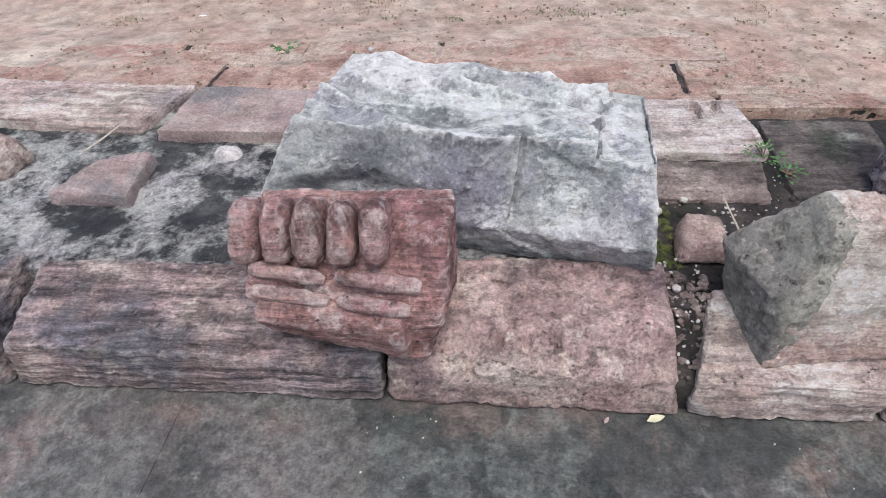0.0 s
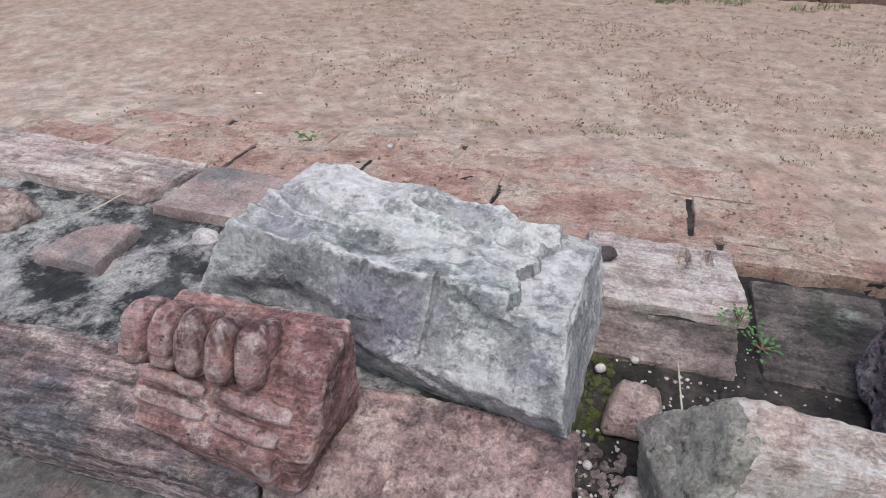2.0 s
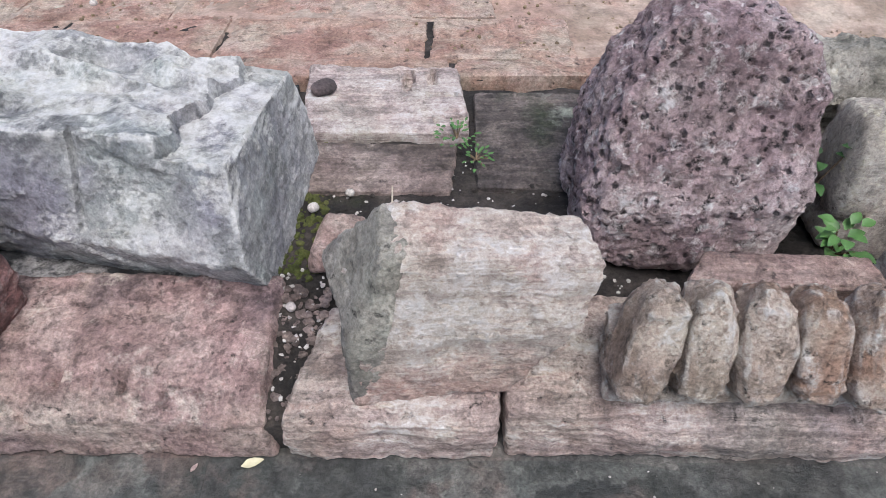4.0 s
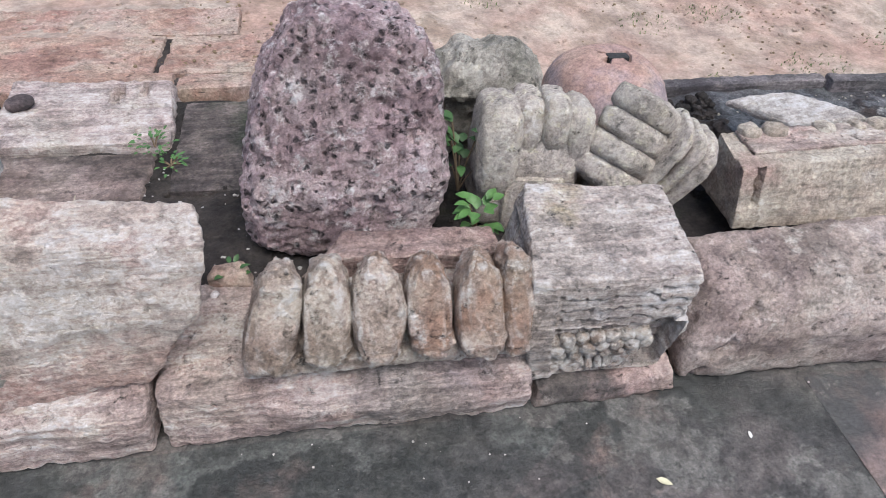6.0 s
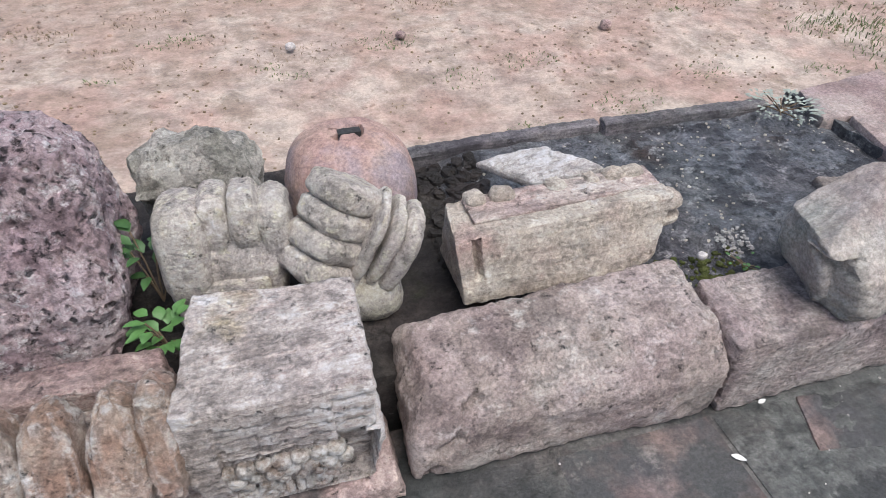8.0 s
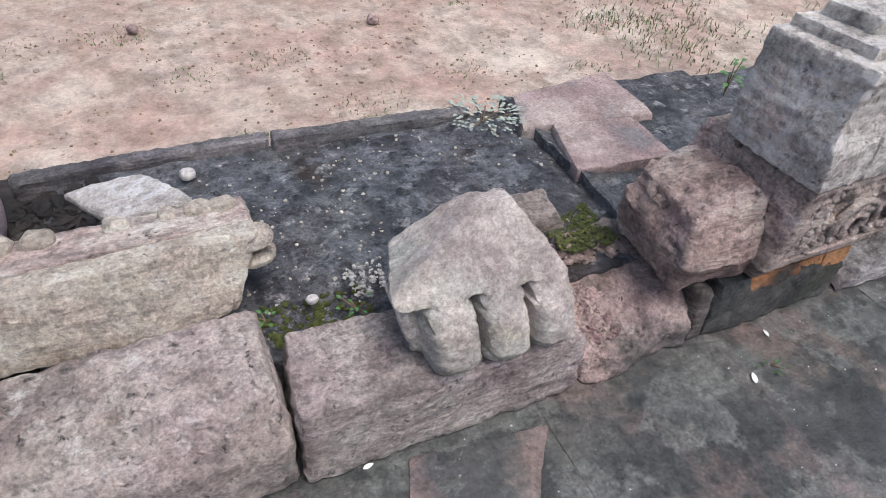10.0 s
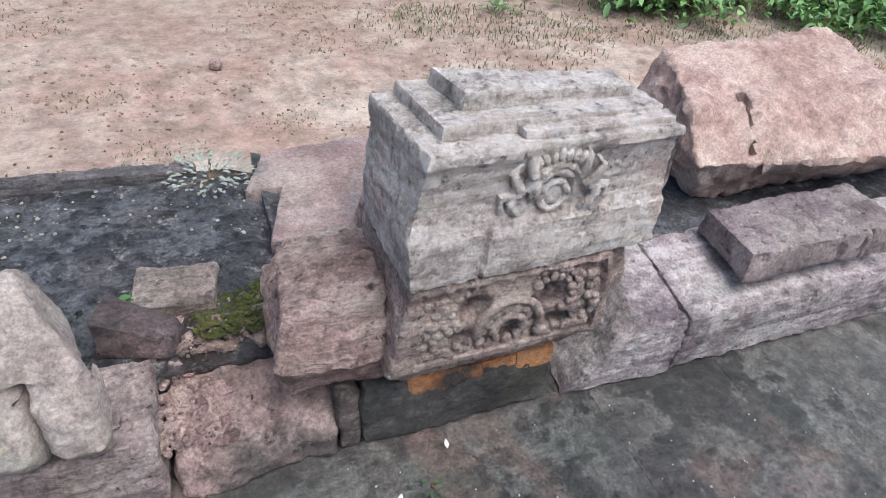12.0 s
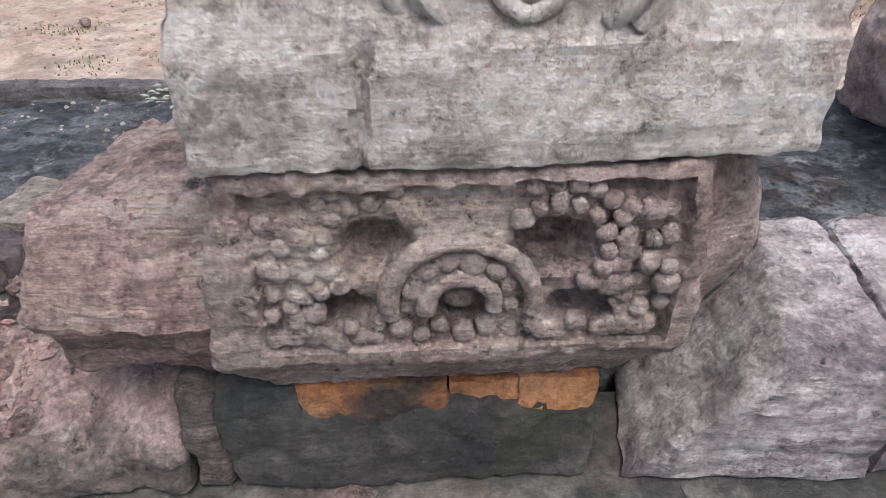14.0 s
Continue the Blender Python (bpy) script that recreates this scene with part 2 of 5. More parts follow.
M["dark_stone"] = stone("dark_purple_stone", (0.06, 0.048, 0.05), (0.12, 0.09, 0.09), (0.22, 0.16, 0.15), shift=23)
M["rubble"] = stone("greenish_grey_rubble", (0.230, 0.218, 0.169), (0.363, 0.339, 0.278), (0.484, 0.448, 0.375), (0.569, 0.544, 0.472), 0.36, 10, shift=24, bump=0.9, hue=0.2)
# film colour holds dried marks and a painted sky reflection on the damp slabs
M["paving"] = stone("dark_damp_paving", (0.025, 0.028, 0.026), (0.045, 0.048, 0.044), (0.088, 0.084, 0.075), (0.225, 0.221, 0.203), 0.36, 6, dark=(0.024, 0.030, 0.021), stain=(0.135, 0.098, 0.083), stain_cover=0.45, rough=0.72, wet=0.42, bump=0.35, patch=2.6, shift=25, film=(0.125, 0.128, 0.116), piece=0.55, mottle=0.5, grit=0.4, lift=1.0)
M["paving_red"] = stone("reddish_paving", (0.10, 0.07, 0.06), (0.16, 0.11, 0.095), (0.23, 0.165, 0.145), (0.3, 0.26, 0.23), 0.36, 7, stain=(0.06, 0.06, 0.058), stain_cover=0.36, rough=0.8, wet=0.3, bump=0.3, shift=26, lift=1.0)
M["soil"] = stone("dark_soil_and_mortar", (0.020, 0.017, 0.013), (0.042, 0.033, 0.028), (0.084, 0.068, 0.055), (0.289, 0.272, 0.238), 0.32, 16, stain=(0.045, 0.052, 0.02), stain_cover=0.5, bump=1.0, shift=27, lift=1.0)
M["cement"] = stone("blackened_cement", (0.036, 0.037, 0.042), (0.080, 0.081, 0.087), (0.150, 0.147, 0.147), (0.42, 0.41, 0.395), 0.41, 14, dark=(0.014, 0.016, 0.013), stain=(0.055, 0.036, 0.027), stain_cover=0.47, rough=0.75, wet=0.25, bump=0.8, shift=28, mottle=0.5, grit=0.45, film=(0.17, 0.18, 0.19), lift=1.0)
M["cement_light"] = stone("lichened_cement", (0.018, 0.019, 0.021), (0.040, 0.041, 0.042), (0.095, 0.094, 0.090), (0.56, 0.54, 0.50), 0.50, 3.6, dark=(0.016, 0.018, 0.016), bump=0.8, shift=29)
M["strip"] = stone("dark_slate_edging", (0.075, 0.068, 0.072), (0.12, 0.11, 0.112), (0.19, 0.17, 0.165), (0.3, 0.27, 0.25), 0.34, 6, strata=0.3, shift=30)
M["slab_pink"] = stone("mauve_flagstone", (0.216, 0.149, 0.135), (0.297, 0.216, 0.194), (0.360, 0.279, 0.248), (0.396, 0.333, 0.297), 0.36, 6, spots=0.3, stain=(0.171, 0.153, 0.149), shift=31, bump=0.4)
M["slab_pale"] = stone("pale_pinkish_block", (0.36, 0.28, 0.25), (0.46, 0.38, 0.34), (0.54, 0.47, 0.42), (0.58, 0.53, 0.48), 0.4, 8, strata=0.4, spots=0.31, dark=(0.2, 0.15, 0.13), shift=41)
M["brick_red"] = stone("worn_red_laterite_paver", (0.30, 0.165, 0.122), (0.41, 0.245, 0.180), (0.465, 0.315, 0.240), (0.50, 0.40, 0.315), 0.46, 3.2, stain=(0.455, 0.350, 0.265), stain_cover=0.44, spots=0.37, dark=(0.12, 0.085, 0.068), shift=32, dull=0.16)
M["edging"] = stone("dark_worn_edging_brick", (0.120, 0.065, 0.050), (0.205, 0.118, 0.092), (0.290, 0.185, 0.148), (0.36, 0.28, 0.23), 0.36, 6, stain=(0.060, 0.050, 0.040), stain_cover=0.40, shift=81)
M["orange_brick"] = stone("orange_fired_brick", (0.323, 0.128, 0.051), (0.408, 0.178, 0.068), (0.459, 0.238, 0.111), stain=(0.055, 0.045, 0.038), stain_cover=0.40, spots=0.34, bump=0.5, shift=33, dull=0.0)
M["soot"] = stone("mossy_dark_plinth", (0.040, 0.040, 0.037), (0.075, 0.069, 0.063), (0.127, 0.115, 0.103), stain=(0.057, 0.063, 0.034), rough=0.75, bump=0.5, shift=34, lift=1.0)
M["mossy"] = stone("mossy_grey_broken_stone", (0.203, 0.189, 0.155), (0.311, 0.290, 0.243), (0.419, 0.392, 0.331), (0.567, 0.540, 0.459), 0.34, 10, shift=51)
M["black"] = stone("socket_shade_black", (0.012, 0.012, 0.012), (0.018, 0.018, 0.018), (0.025, 0.025, 0.025), bump=0.1, shift=43)
M["flag_brown"] = stone("brown_soiled_flagstone", (0.150, 0.112, 0.096), (0.240, 0.182, 0.155), (0.330, 0.262, 0.225), (0.42, 0.36, 0.31), 0.36, 7, stain=(0.065, 0.052, 0.042), stain_cover=0.42, strata=0.3, shift=66)
M["mossy_flag"] = stone("dark_mossy_flagstone", (0.060, 0.050, 0.045), (0.115, 0.092, 0.080), (0.185, 0.148, 0.130), (0.30, 0.33, 0.26), 0.38, 5, stain=(0.050, 0.058, 0.032), stain_cover=0.46, strata=0.5, shift=61)
M["moss"] = stone("green_moss", (0.053, 0.068, 0.012), (0.088, 0.105, 0.021), (0.126, 0.131, 0.038), bump=1.0, spots=0.3, shift=35, dull=0.0)
M["leaf"] = leaf_mat("fresh_green_leaf", (0.045, 0.12, 0.03), (0.10, 0.215, 0.055))
M["leaf_dark"] = leaf_mat("deep_green_leaf", (0.025, 0.07, 0.02), (0.06, 0.13, 0.035))
M["leaf_shrub"] = leaf_mat("bright_shrub_leaf", (0.085, 0.195, 0.055), (0.205, 0.385, 0.115))
M["leaf_dusty"] = leaf_mat("dusty_grey_green_leaf", (0.20, 0.24, 0.19), (0.36, 0.39, 0.33), 0.8)
M["grass"] = leaf_mat("dry_green_grass", (0.06, 0.10, 0.025), (0.22, 0.23, 0.11), 0.8)
M["straw"] = leaf_mat("dry_straw", (0.42, 0.36, 0.27), (0.55, 0.49, 0.4), 0.8)
M["fallen"] = leaf_mat("fallen_yellow_leaf", (0.50, 0.48, 0.28), (0.62, 0.58, 0.42), 0.6)
M["petal"] = leaf_mat("white_petal", (0.68, 0.67, 0.62), (0.75, 0.74, 0.70), 0.6)
M["pebble"] = stone("pale_pebble", (0.34, 0.31, 0.28), (0.43, 0.40, 0.37), (0.52, 0.49, 0.46), spots=0.28, bump=0.3, shift=36)
M["tarmac"] = stone("wet_grey_road", (0.10, 0.105, 0.115), (0.14, 0.145, 0.155), (0.18, 0.185, 0.195), rough=0.7, wet=0.4, bump=0.2, spots=0.3, shift=37, lift=1.0)
M["litter"] = leaf_mat("brown_dry_litter", (0.13, 0.09, 0.055), (0.30, 0.23, 0.14), 0.9)
M["twig"] = leaf_mat("brown_stem", (0.10, 0.07, 0.04), (0.18, 0.13, 0.08), 0.85)


def dirt_material():
    m, nt, bs = mat_base("sandy_earth")
    pos = nt.nodes.new("ShaderNodeNewGeometry").outputs["Position"]
    col = n_ramp(nt, n_noise(nt, pos, 1.6, 8, 0.62), [(0.33, calm((0.385, 0.255, 0.185), 0.30)), (0.5, calm((0.475, 0.350, 0.255), 0.30)), (0.66, calm((0.545, 0.435, 0.320), 0.30))])
    redf = n_noise(nt, pos, 2.4, 6, 0.6, shift=4)
    col = n_mix(nt, n_ramp(nt, redf, [(0.44, grey(0)), (0.60, grey(0.62))]), col, calm((0.43, 0.245, 0.175), 0.22))
    mosf = n_noise(nt, pos, 3.5, 8, 0.7, shift=9)
    col = n_mix(nt, n_ramp(nt, mosf, [(0.50, grey(0)), (0.60, grey(0.6))]), col, calm((0.27, 0.19, 0.12), 0.25))
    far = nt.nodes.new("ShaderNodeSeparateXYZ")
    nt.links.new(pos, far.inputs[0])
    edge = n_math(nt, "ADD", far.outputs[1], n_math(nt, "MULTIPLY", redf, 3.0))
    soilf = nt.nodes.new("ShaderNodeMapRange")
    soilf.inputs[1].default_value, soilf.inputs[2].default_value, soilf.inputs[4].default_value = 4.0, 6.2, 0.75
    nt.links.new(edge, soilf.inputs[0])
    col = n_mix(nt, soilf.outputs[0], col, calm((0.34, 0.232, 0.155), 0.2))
    gf = nt.nodes.new("ShaderNodeMapRange")
    gf.inputs[1].default_value, gf.inputs[2].default_value = 9.5, 11.0
    nt.links.new(edge, gf.inputs[0])
    col = n_mix(nt, gf.outputs[0], col, (0.09, 0.12, 0.035))
    grain = n_noise(nt, pos, 55, 9, 0.75, shift=2)
    mid = n_noise(nt, pos, 9, 8, 0.7, shift=6)
    col = n_mix(nt, 0.34, col, n_ramp(nt, mid, [(0.38, grey(0.12)), (0.5, grey(0.5)), (0.6, grey(0.8))]), "OVERLAY")
    col = n_mix(nt, 0.30, col, n_ramp(nt, grain, [(0.36, grey(0.2)), (0.5, grey(0.5)), (0.64, grey(0.8))]), "OVERLAY")
    sp = n_noise(nt, pos, 20, 6, 0.7, shift=8)
    col = n_mix(nt, n_ramp(nt, sp, [(0.30, grey(0.7)), (0.37, grey(0))]), col, (0.15, 0.105, 0.07))
    nt.links.new(col, bs.inputs["Base Color"])
    bs.inputs["Roughness"].default_value = 0.95
    bp = nt.nodes.new("ShaderNodeBump")
    bp.inputs["Strength"].default_value, bp.inputs["Distance"].default_value = 0.7, 0.02
    nt.links.new(n_math(nt, "ADD", grain, sp), bp.inputs["Height"])
    nt.links.new(bp.outputs[0], bs.inputs["Normal"])
    return m


M["dirt"] = dirt_material()


# ---- mesh tools: a geo is (vertices, faces) ----
def merge(*geos):
    vs, fs, n = [], [], 0
    for v, f in geos:
        vs.append(np.asarray(v, float))
        fs += [tuple(i + n for i in q) for q in f]
        n += len(v)
    return np.vstack(vs), fs


def normals(v, f):
    out = np.zeros_like(v)
    q = np.array([(*p, p[-1])[:4] if len(p) == 3 else p for p in f])
    n = np.cross(v[q[:, 2]] - v[q[:, 0]], v[q[:, 3]] - v[q[:, 1]])
    for k in range(4):
        np.add.at(out, q[:, k], n)
    return out / np.maximum(np.linalg.norm(out, axis=1), 1e-9)[:, None]


def roughen(geo, amp=0.012, fine=0.004, layers=0.0, pits=0.0, seed=0.0):
    """Pushes the surface in and out: broad dents, fine grain, bedding layers and pits."""
    v, f = geo
    n = normals(v, f)
    d = np.zeros(len(v))
    for i, p in enumerate(v):
        a = Vector(p)
        s = Vector((seed, seed * 1.7, seed * 0.6))
        d[i] = amp * (0.8 * noise.fractal(a * 5 + s, 0.9, 2.1, 3) + 0.45 * (0.4 - abs(noise.noise(a * 13 + s))) + 0.25 * (0.4 - abs(noise.noise(a * 29 - s)))) + fine * noise.fractal(a * 45 + s, 0.8, 2.0, 2)
        if layers:
            d[i] += layers * noise.noise(Vector((a.x * 4, a.y * 4, a.z * 55)) + s)
        if pits:
            c = noise.voronoi(a * 34 + s)[0][0]
            d[i] -= pits * max(0.0, 1 - c * 2.4)
    return v + n * d[:, None], f


def ring(x0, y0, x1, y1, z, dz=0.0):
    """A level of a block: its corners front left, front right, back right, back left; dz raises the back."""
    return ((x0, y0, z), (x1, y0, z), (x1, y1, z + dz), (x0, y1, z + dz))


def block(levels, res=0.018, r=0.02, carve=None, **rough):
    """A worn block through two or more four-cornered levels, with rounded edges and a rough skin."""
    L = np.array(levels, float)
    mid = L.mean(axis=0)
    dims = np.array([np.linalg.norm(mid[1] - mid[0]) + np.linalg.norm(mid[2] - mid[3]), np.linalg.norm(mid[3] - mid[0]) + np.linalg.norm(mid[2] - mid[1]),
                     2 * sum(np.linalg.norm((L[i + 1] - L[i]).mean(axis=0)) for i in range(len(L) - 1))]) / 2
    nx, ny, nz = (max(3, int(math.ceil(d / res))) for d in dims)
    index, pts, faces = {}, [], []

    def vid(i, j, k):
        if (i, j, k) not in index:
            index[i, j, k] = len(pts)
            pts.append((2 * i / nx - 1, 2 * j / ny - 1, 2 * k / nz - 1))
        return index[i, j, k]
    for k, flip in ((0, True), (nz, False)):
        for i in range(nx):
            for j in range(ny):
                q = (vid(i, j, k), vid(i + 1, j, k), vid(i + 1, j + 1, k), vid(i, j + 1, k))
                faces.append(q[::-1] if flip else q)
    for j, flip in ((0, False), (ny, True)):
        for i in range(nx):
            for k in range(nz):
                q = (vid(i, j, k), vid(i + 1, j, k), vid(i + 1, j, k + 1), vid(i, j, k + 1))
                faces.append(q[::-1] if flip else q)
    for i, flip in ((0, True), (nx, False)):
        for j in range(ny):
            for k in range(nz):
                q = (vid(i, j, k), vid(i, j + 1, k), vid(i, j + 1, k + 1), vid(i, j, k + 1))
                faces.append(q[::-1] if flip else q)
    h = dims / 2
    rr = min(r, 0.95 * h.min())
    q = np.array(pts) * h
    inner = np.clip(q, -(h - rr), h - rr)
    d = q - inner
    ln = np.linalg.norm(d, axis=1)
    q = inner + d * np.where(ln > rr, rr / np.maximum(ln, 1e-9), 1.0)[:, None]
    u = (q / h + 1) / 2
    w = u[:, 2] * (len(L) - 1)
    k = np.minimum(w.astype(int), len(L) - 2)
    w = (w - k)[:, None]
    lo, hi = L[k], L[k + 1]
    cor = lo * (1 - w[:, :, None]) + hi * w[:, :, None]
    a, b = u[:, 0:1], u[:, 1:2]
    v = cor[:, 0] * (1 - a) * (1 - b) + cor[:, 1] * a * (1 - b) + cor[:, 2] * a * b + cor[:, 3] * (1 - a) * b
    if carve:
        v = carve(v, u, normals(v, faces))
    return roughen((v, faces), **rough)


def blob(c, radii, turn=(0, 0, 0), seg=16, square=1.0):
    """A rounded lump; square below 1 makes it boxier."""
    m = Euler([radians(t) for t in turn]).to_matrix()
    v, f = [], []
    rows = seg // 2
    for i in range(rows + 1):
        th = math.pi * i / rows
        for j in range(seg):
            ph = 2 * math.pi * j / seg
            p = [math.sin(th) * math.cos(ph), math.sin(th) * math.sin(ph), math.cos(th)]
            p = [math.copysign(abs(t) ** square, t) for t in p]
            v.append(m @ Vector([a * b for a, b in zip(p, radii)]) + Vector(c))
    for i in range(rows):
        for j in range(seg):
            f.append((i * seg + j, (i + 1) * seg + j, (i + 1) * seg + (j + 1) % seg, i * seg + (j + 1) % seg))
    return np.array([tuple(p) for p in v]), f


def tube(path, r, seg=8):
    """A round bar along a path; r may be one radius or one for each point."""
    path = [Vector(p) for p in path]
    rs = r if isinstance(r, (list, tuple)) else [r] * len(path)
    v, f = [], []
    side = None
    for i, p in enumerate(path):
        d = (path[min(i + 1, len(path) - 1)] - path[max(i - 1, 0)]).normalized()
        if side is None:
            side = d.orthogonal().normalized()
        side = (side - d * side.dot(d)).normalized()
        up = d.cross(side)
        for j in range(seg):
            a = 2 * math.pi * j / seg
            v.append(tuple(p + (side * math.cos(a) + up * math.sin(a)) * rs[i]))
    n = len(path)
    for i in range(n - 1):
        for j in range(seg):
            f.append((i * seg + j, i * seg + (j + 1) % seg, (i + 1) * seg + (j + 1) % seg, (i + 1) * seg + j))
    for e, flip in ((0, True), (n - 1, False)):
        c = len(v)
        v.append(tuple(path[e]))
        for j in range(seg):
            t = (e * seg + j, e * seg + (j + 1) % seg, c)
            f.append(t[::-1] if flip else t)
    return np.array(v), f


def arc(c, rad, a0, a1, n=16, squash=1.0):
    """Points on an upright arc that faces the front."""
    return [(c[0] + rad * math.cos(radians(a0 + (a1 - a0) * i / n)), c[1], c[2] + squash * rad * math.sin(radians(a0 + (a1 - a0) * i / n))) for i in range(n + 1)]


def mesh_of(name, geo, material, origin=(0, 0, 0), smooth=True):
    v, f = geo
    me = bpy.data.meshes.new(name)
    me.from_pydata([tuple(p) for p in np.asarray(v, float) - np.array(origin, float)], [], f)
    me.materials.append(material)
    if smooth:
        me.polygons.foreach_set("use_smooth", [True] * len(me.polygons))
    me.update()
    if smooth:
        me.set_sharp_from_angle(angle=radians(40))
    return me


def base_of(geo):
    v = np.asarray(geo[0])
    return (float(v[:, 0].mean()), float(v[:, 1].mean()), float(v[:, 2].min()))


def thing(name, geo, material, label, category, group="", kind="", smooth=True):
    o = base_of(geo)
    ob = new(name, mesh_of(name, geo, material, o, smooth))
    ob.location = o
    return tagged(ob, label, category, group, kind)


def holder(name, at, label, category, group="", kind=""):
    ob = new(name)
    ob.location = at
    return tagged(ob, label, category, group, kind)


def part(name, geo, material, parent, label="", smooth=True):
    o = base_of(geo)
    ob = new(name, mesh_of(name, geo, material, o, smooth))
    ob.parent = parent
    at = Vector(o)
    up = parent
    while up:
        at -= up.location
        up = up.parent
    ob.location = at
    return tagged(ob, label)


# ---- ground ----
def ground_height(x, y):
    z = -0.02 + 0.02 * noise.noise(Vector((x * 0.8, y * 0.8, 3)))
    back = min(max((y - 1.0) / 0.2, 0), 1) * min(max((2.9 - y) / 0.9, 0), 1)
    left = min(max((2.6 - x) / 1.6, 0), 1)
    z += back * (0.113 * left - 0.05 * (1 - left)) + 0.016 * left * back * noise.noise(Vector((x * 2.3, y * 3.1, 7)))
    if y < 0.9:
        z = min(z, -0.09)
    return z


def grid(xs, ys, height):
    v = [(x, y, height(x, y)) for y in ys for x in xs]
    n = len(xs)
    return np.array(v), [(j * n + i, j * n + i + 1, (j + 1) * n + i + 1, (j + 1) * n + i) for j in range(len(ys) - 1) for i in range(n - 1)]


def fine_ground(x, y):
    z = ground_height(x, y)
    if 1.0 < y < 9 and -6 < x < 14:
        a = Vector((x, y, 0))
        z += 0.012 * noise.fractal(a * 5, 0.9, 2.0, 3) + 0.008 * max(0.0, noise.noise(a * 11) - 0.25)
    return z


def spread(lo, hi, step, reach):
    xs = list(np.arange(lo, hi, step))
    d = step
    a, b = [], []
    while d < reach:
        d *= 1.6
        a.append(lo - d)
        b.append(hi + d)
    return a[::-1] + xs + b


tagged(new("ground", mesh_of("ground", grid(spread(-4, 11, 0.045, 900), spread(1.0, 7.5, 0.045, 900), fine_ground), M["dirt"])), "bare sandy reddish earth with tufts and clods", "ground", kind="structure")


def apron_top(y):
    """Height of the worn pavers: three courses, each falling towards the back."""
    for y0, y1, z in ((1.40, 1.60, 0.185), (1.60, 2.03, 0.140), (2.03, 2.45, 0.090)):
        if y < y1:
            return z - 0.035 * (y - y0) / (y1 - y0)
    return 0.05


# ---- raised bed between the two kerbs ----
def bed_height(x, y):
    c = min(max((x - 2.85) / 0.25, 0), 1) * min(max((4.7 - x) / 0.2, 0), 1)
    a = Vector((x, y, 0))
    return 0.19 + 0.055 * c * min(max((y - 0.28) / 0.2, 0), 1) + 0.014 * noise.fractal(a * 7, 0.9, 2.0, 3) + 0.004 * noise.noise(a * 40)


def sheet(x0, x1, y0, y1, step, height, bottom):
    xs, ys = np.linspace(x0, x1, int((x1 - x0) / step) + 2), np.linspace(y0, y1, int((y1 - y0) / step) + 2)
    v, f = grid(xs, ys, height)
    v, n, m, f = list(map(tuple, v)), len(xs), len(ys), list(f)
    rim = [i for i in range(n)] + [j * n + n - 1 for j in range(1, m)] + [(m - 1) * n + i for i in range(n - 2, -1, -1)] + [j * n for j in range(m - 2, 0, -1)]
    k = len(v)
    v += [(v[i][0], v[i][1], bottom) for i in rim]
    for i in range(len(rim)):
        j = (i + 1) % len(rim)
        f.append((rim[j], rim[i], k + i, k + j))
    f.append(tuple(k + i for i in range(len(rim)))[::-1])
    return np.array(v), f


def sheet_thing(name, args, material, label, category):
    return tagged(new(name, mesh_of(name, sheet(*args), material)), label, category, kind="structure")


sheet_thing("floor_bed_soil", (0.55, 2.95, 0.24, 1.30, 0.02, bed_height, -0.15), M["soil"], "dark damp soil with mortar crumbs between the kerbs", "soil bed")
sheet_thing("floor_bed_cement", (2.95, 4.62, 0.24, 1.14, 0.02, bed_height, -0.15), M["cement"], "blackened cracked cement surface with pale lichen flecks", "cement floor")
sheet_thing("floor_bed_left", (-3.2, 0.55, 0.30, 1.30, 0.02, lambda x, y: bed_height(x, y) + 0.03, -0.15), M["cement_light"], "blackened cement with chalky white lichen patches", "cement floor")
sheet_thing("floor_bed_right", (4.62, 9.0, 0.24, 1.22, 0.025, lambda x, y: bed_height(x, y) + 0.045 * (x < 5.6), -0.15), M["cement"], "dark worn cement bed behind pale kerb stones", "cement floor")

sheet_thing("floor_joint_soil", (0.60, 0.90, 0.02, 0.26, 0.015, lambda x, y: 0.115 + 0.25 * y + 0.03 * noise.fractal(Vector((x * 16, y * 16, 1)), 0.9, 2.0, 3), -0.1), M["soil"], "dark soil packed in the open kerb joint", "soil bed")


# ---- front kerb stones ----
kerb = holder("kerb_front", (2.5, 0.1, 0), "row of worn sandstone kerb blocks edging the bed", "kerb", kind="structure")


def round_front(amount, z0):
    """Wears the front top edge away."""
    def f(v, u, n):
        v = v.copy()
        k = np.clip(1 - u[:, 1] / 0.35, 0, 1) * np.clip((u[:, 2] - z0) / (1 - z0), 0, 1)
        v[:, 2] -= amount * k ** 2
        return v
    return f


def holes(v, u, n):
    v = round_front(0.07, 0.4)(v, u, n)
    for hx, hy in ((0.177, 0.095), (0.262, 0.093), (0.338, 0.088), (0.10, 0.02)):
        d = np.hypot((v[:, 0] - hx) / 0.013, (v[:, 1] - hy) / 0.022)
        v[:, 2] -= 0.03 * np.clip(1.3 - d, 0, 1) * (u[:, 2] > 0.5)
    return v


def half_round(v, u, n):
    v = v.copy()
    z = np.clip((u[:, 2] - 0.15) / 0.75, 0, 1)
    v[:, 1] -= 0.03 * np.sin(z * math.pi) * (u[:, 1] < 0.02) * np.clip((v[:, 0] - 1.45) / 0.1, 0, 1)
    return v


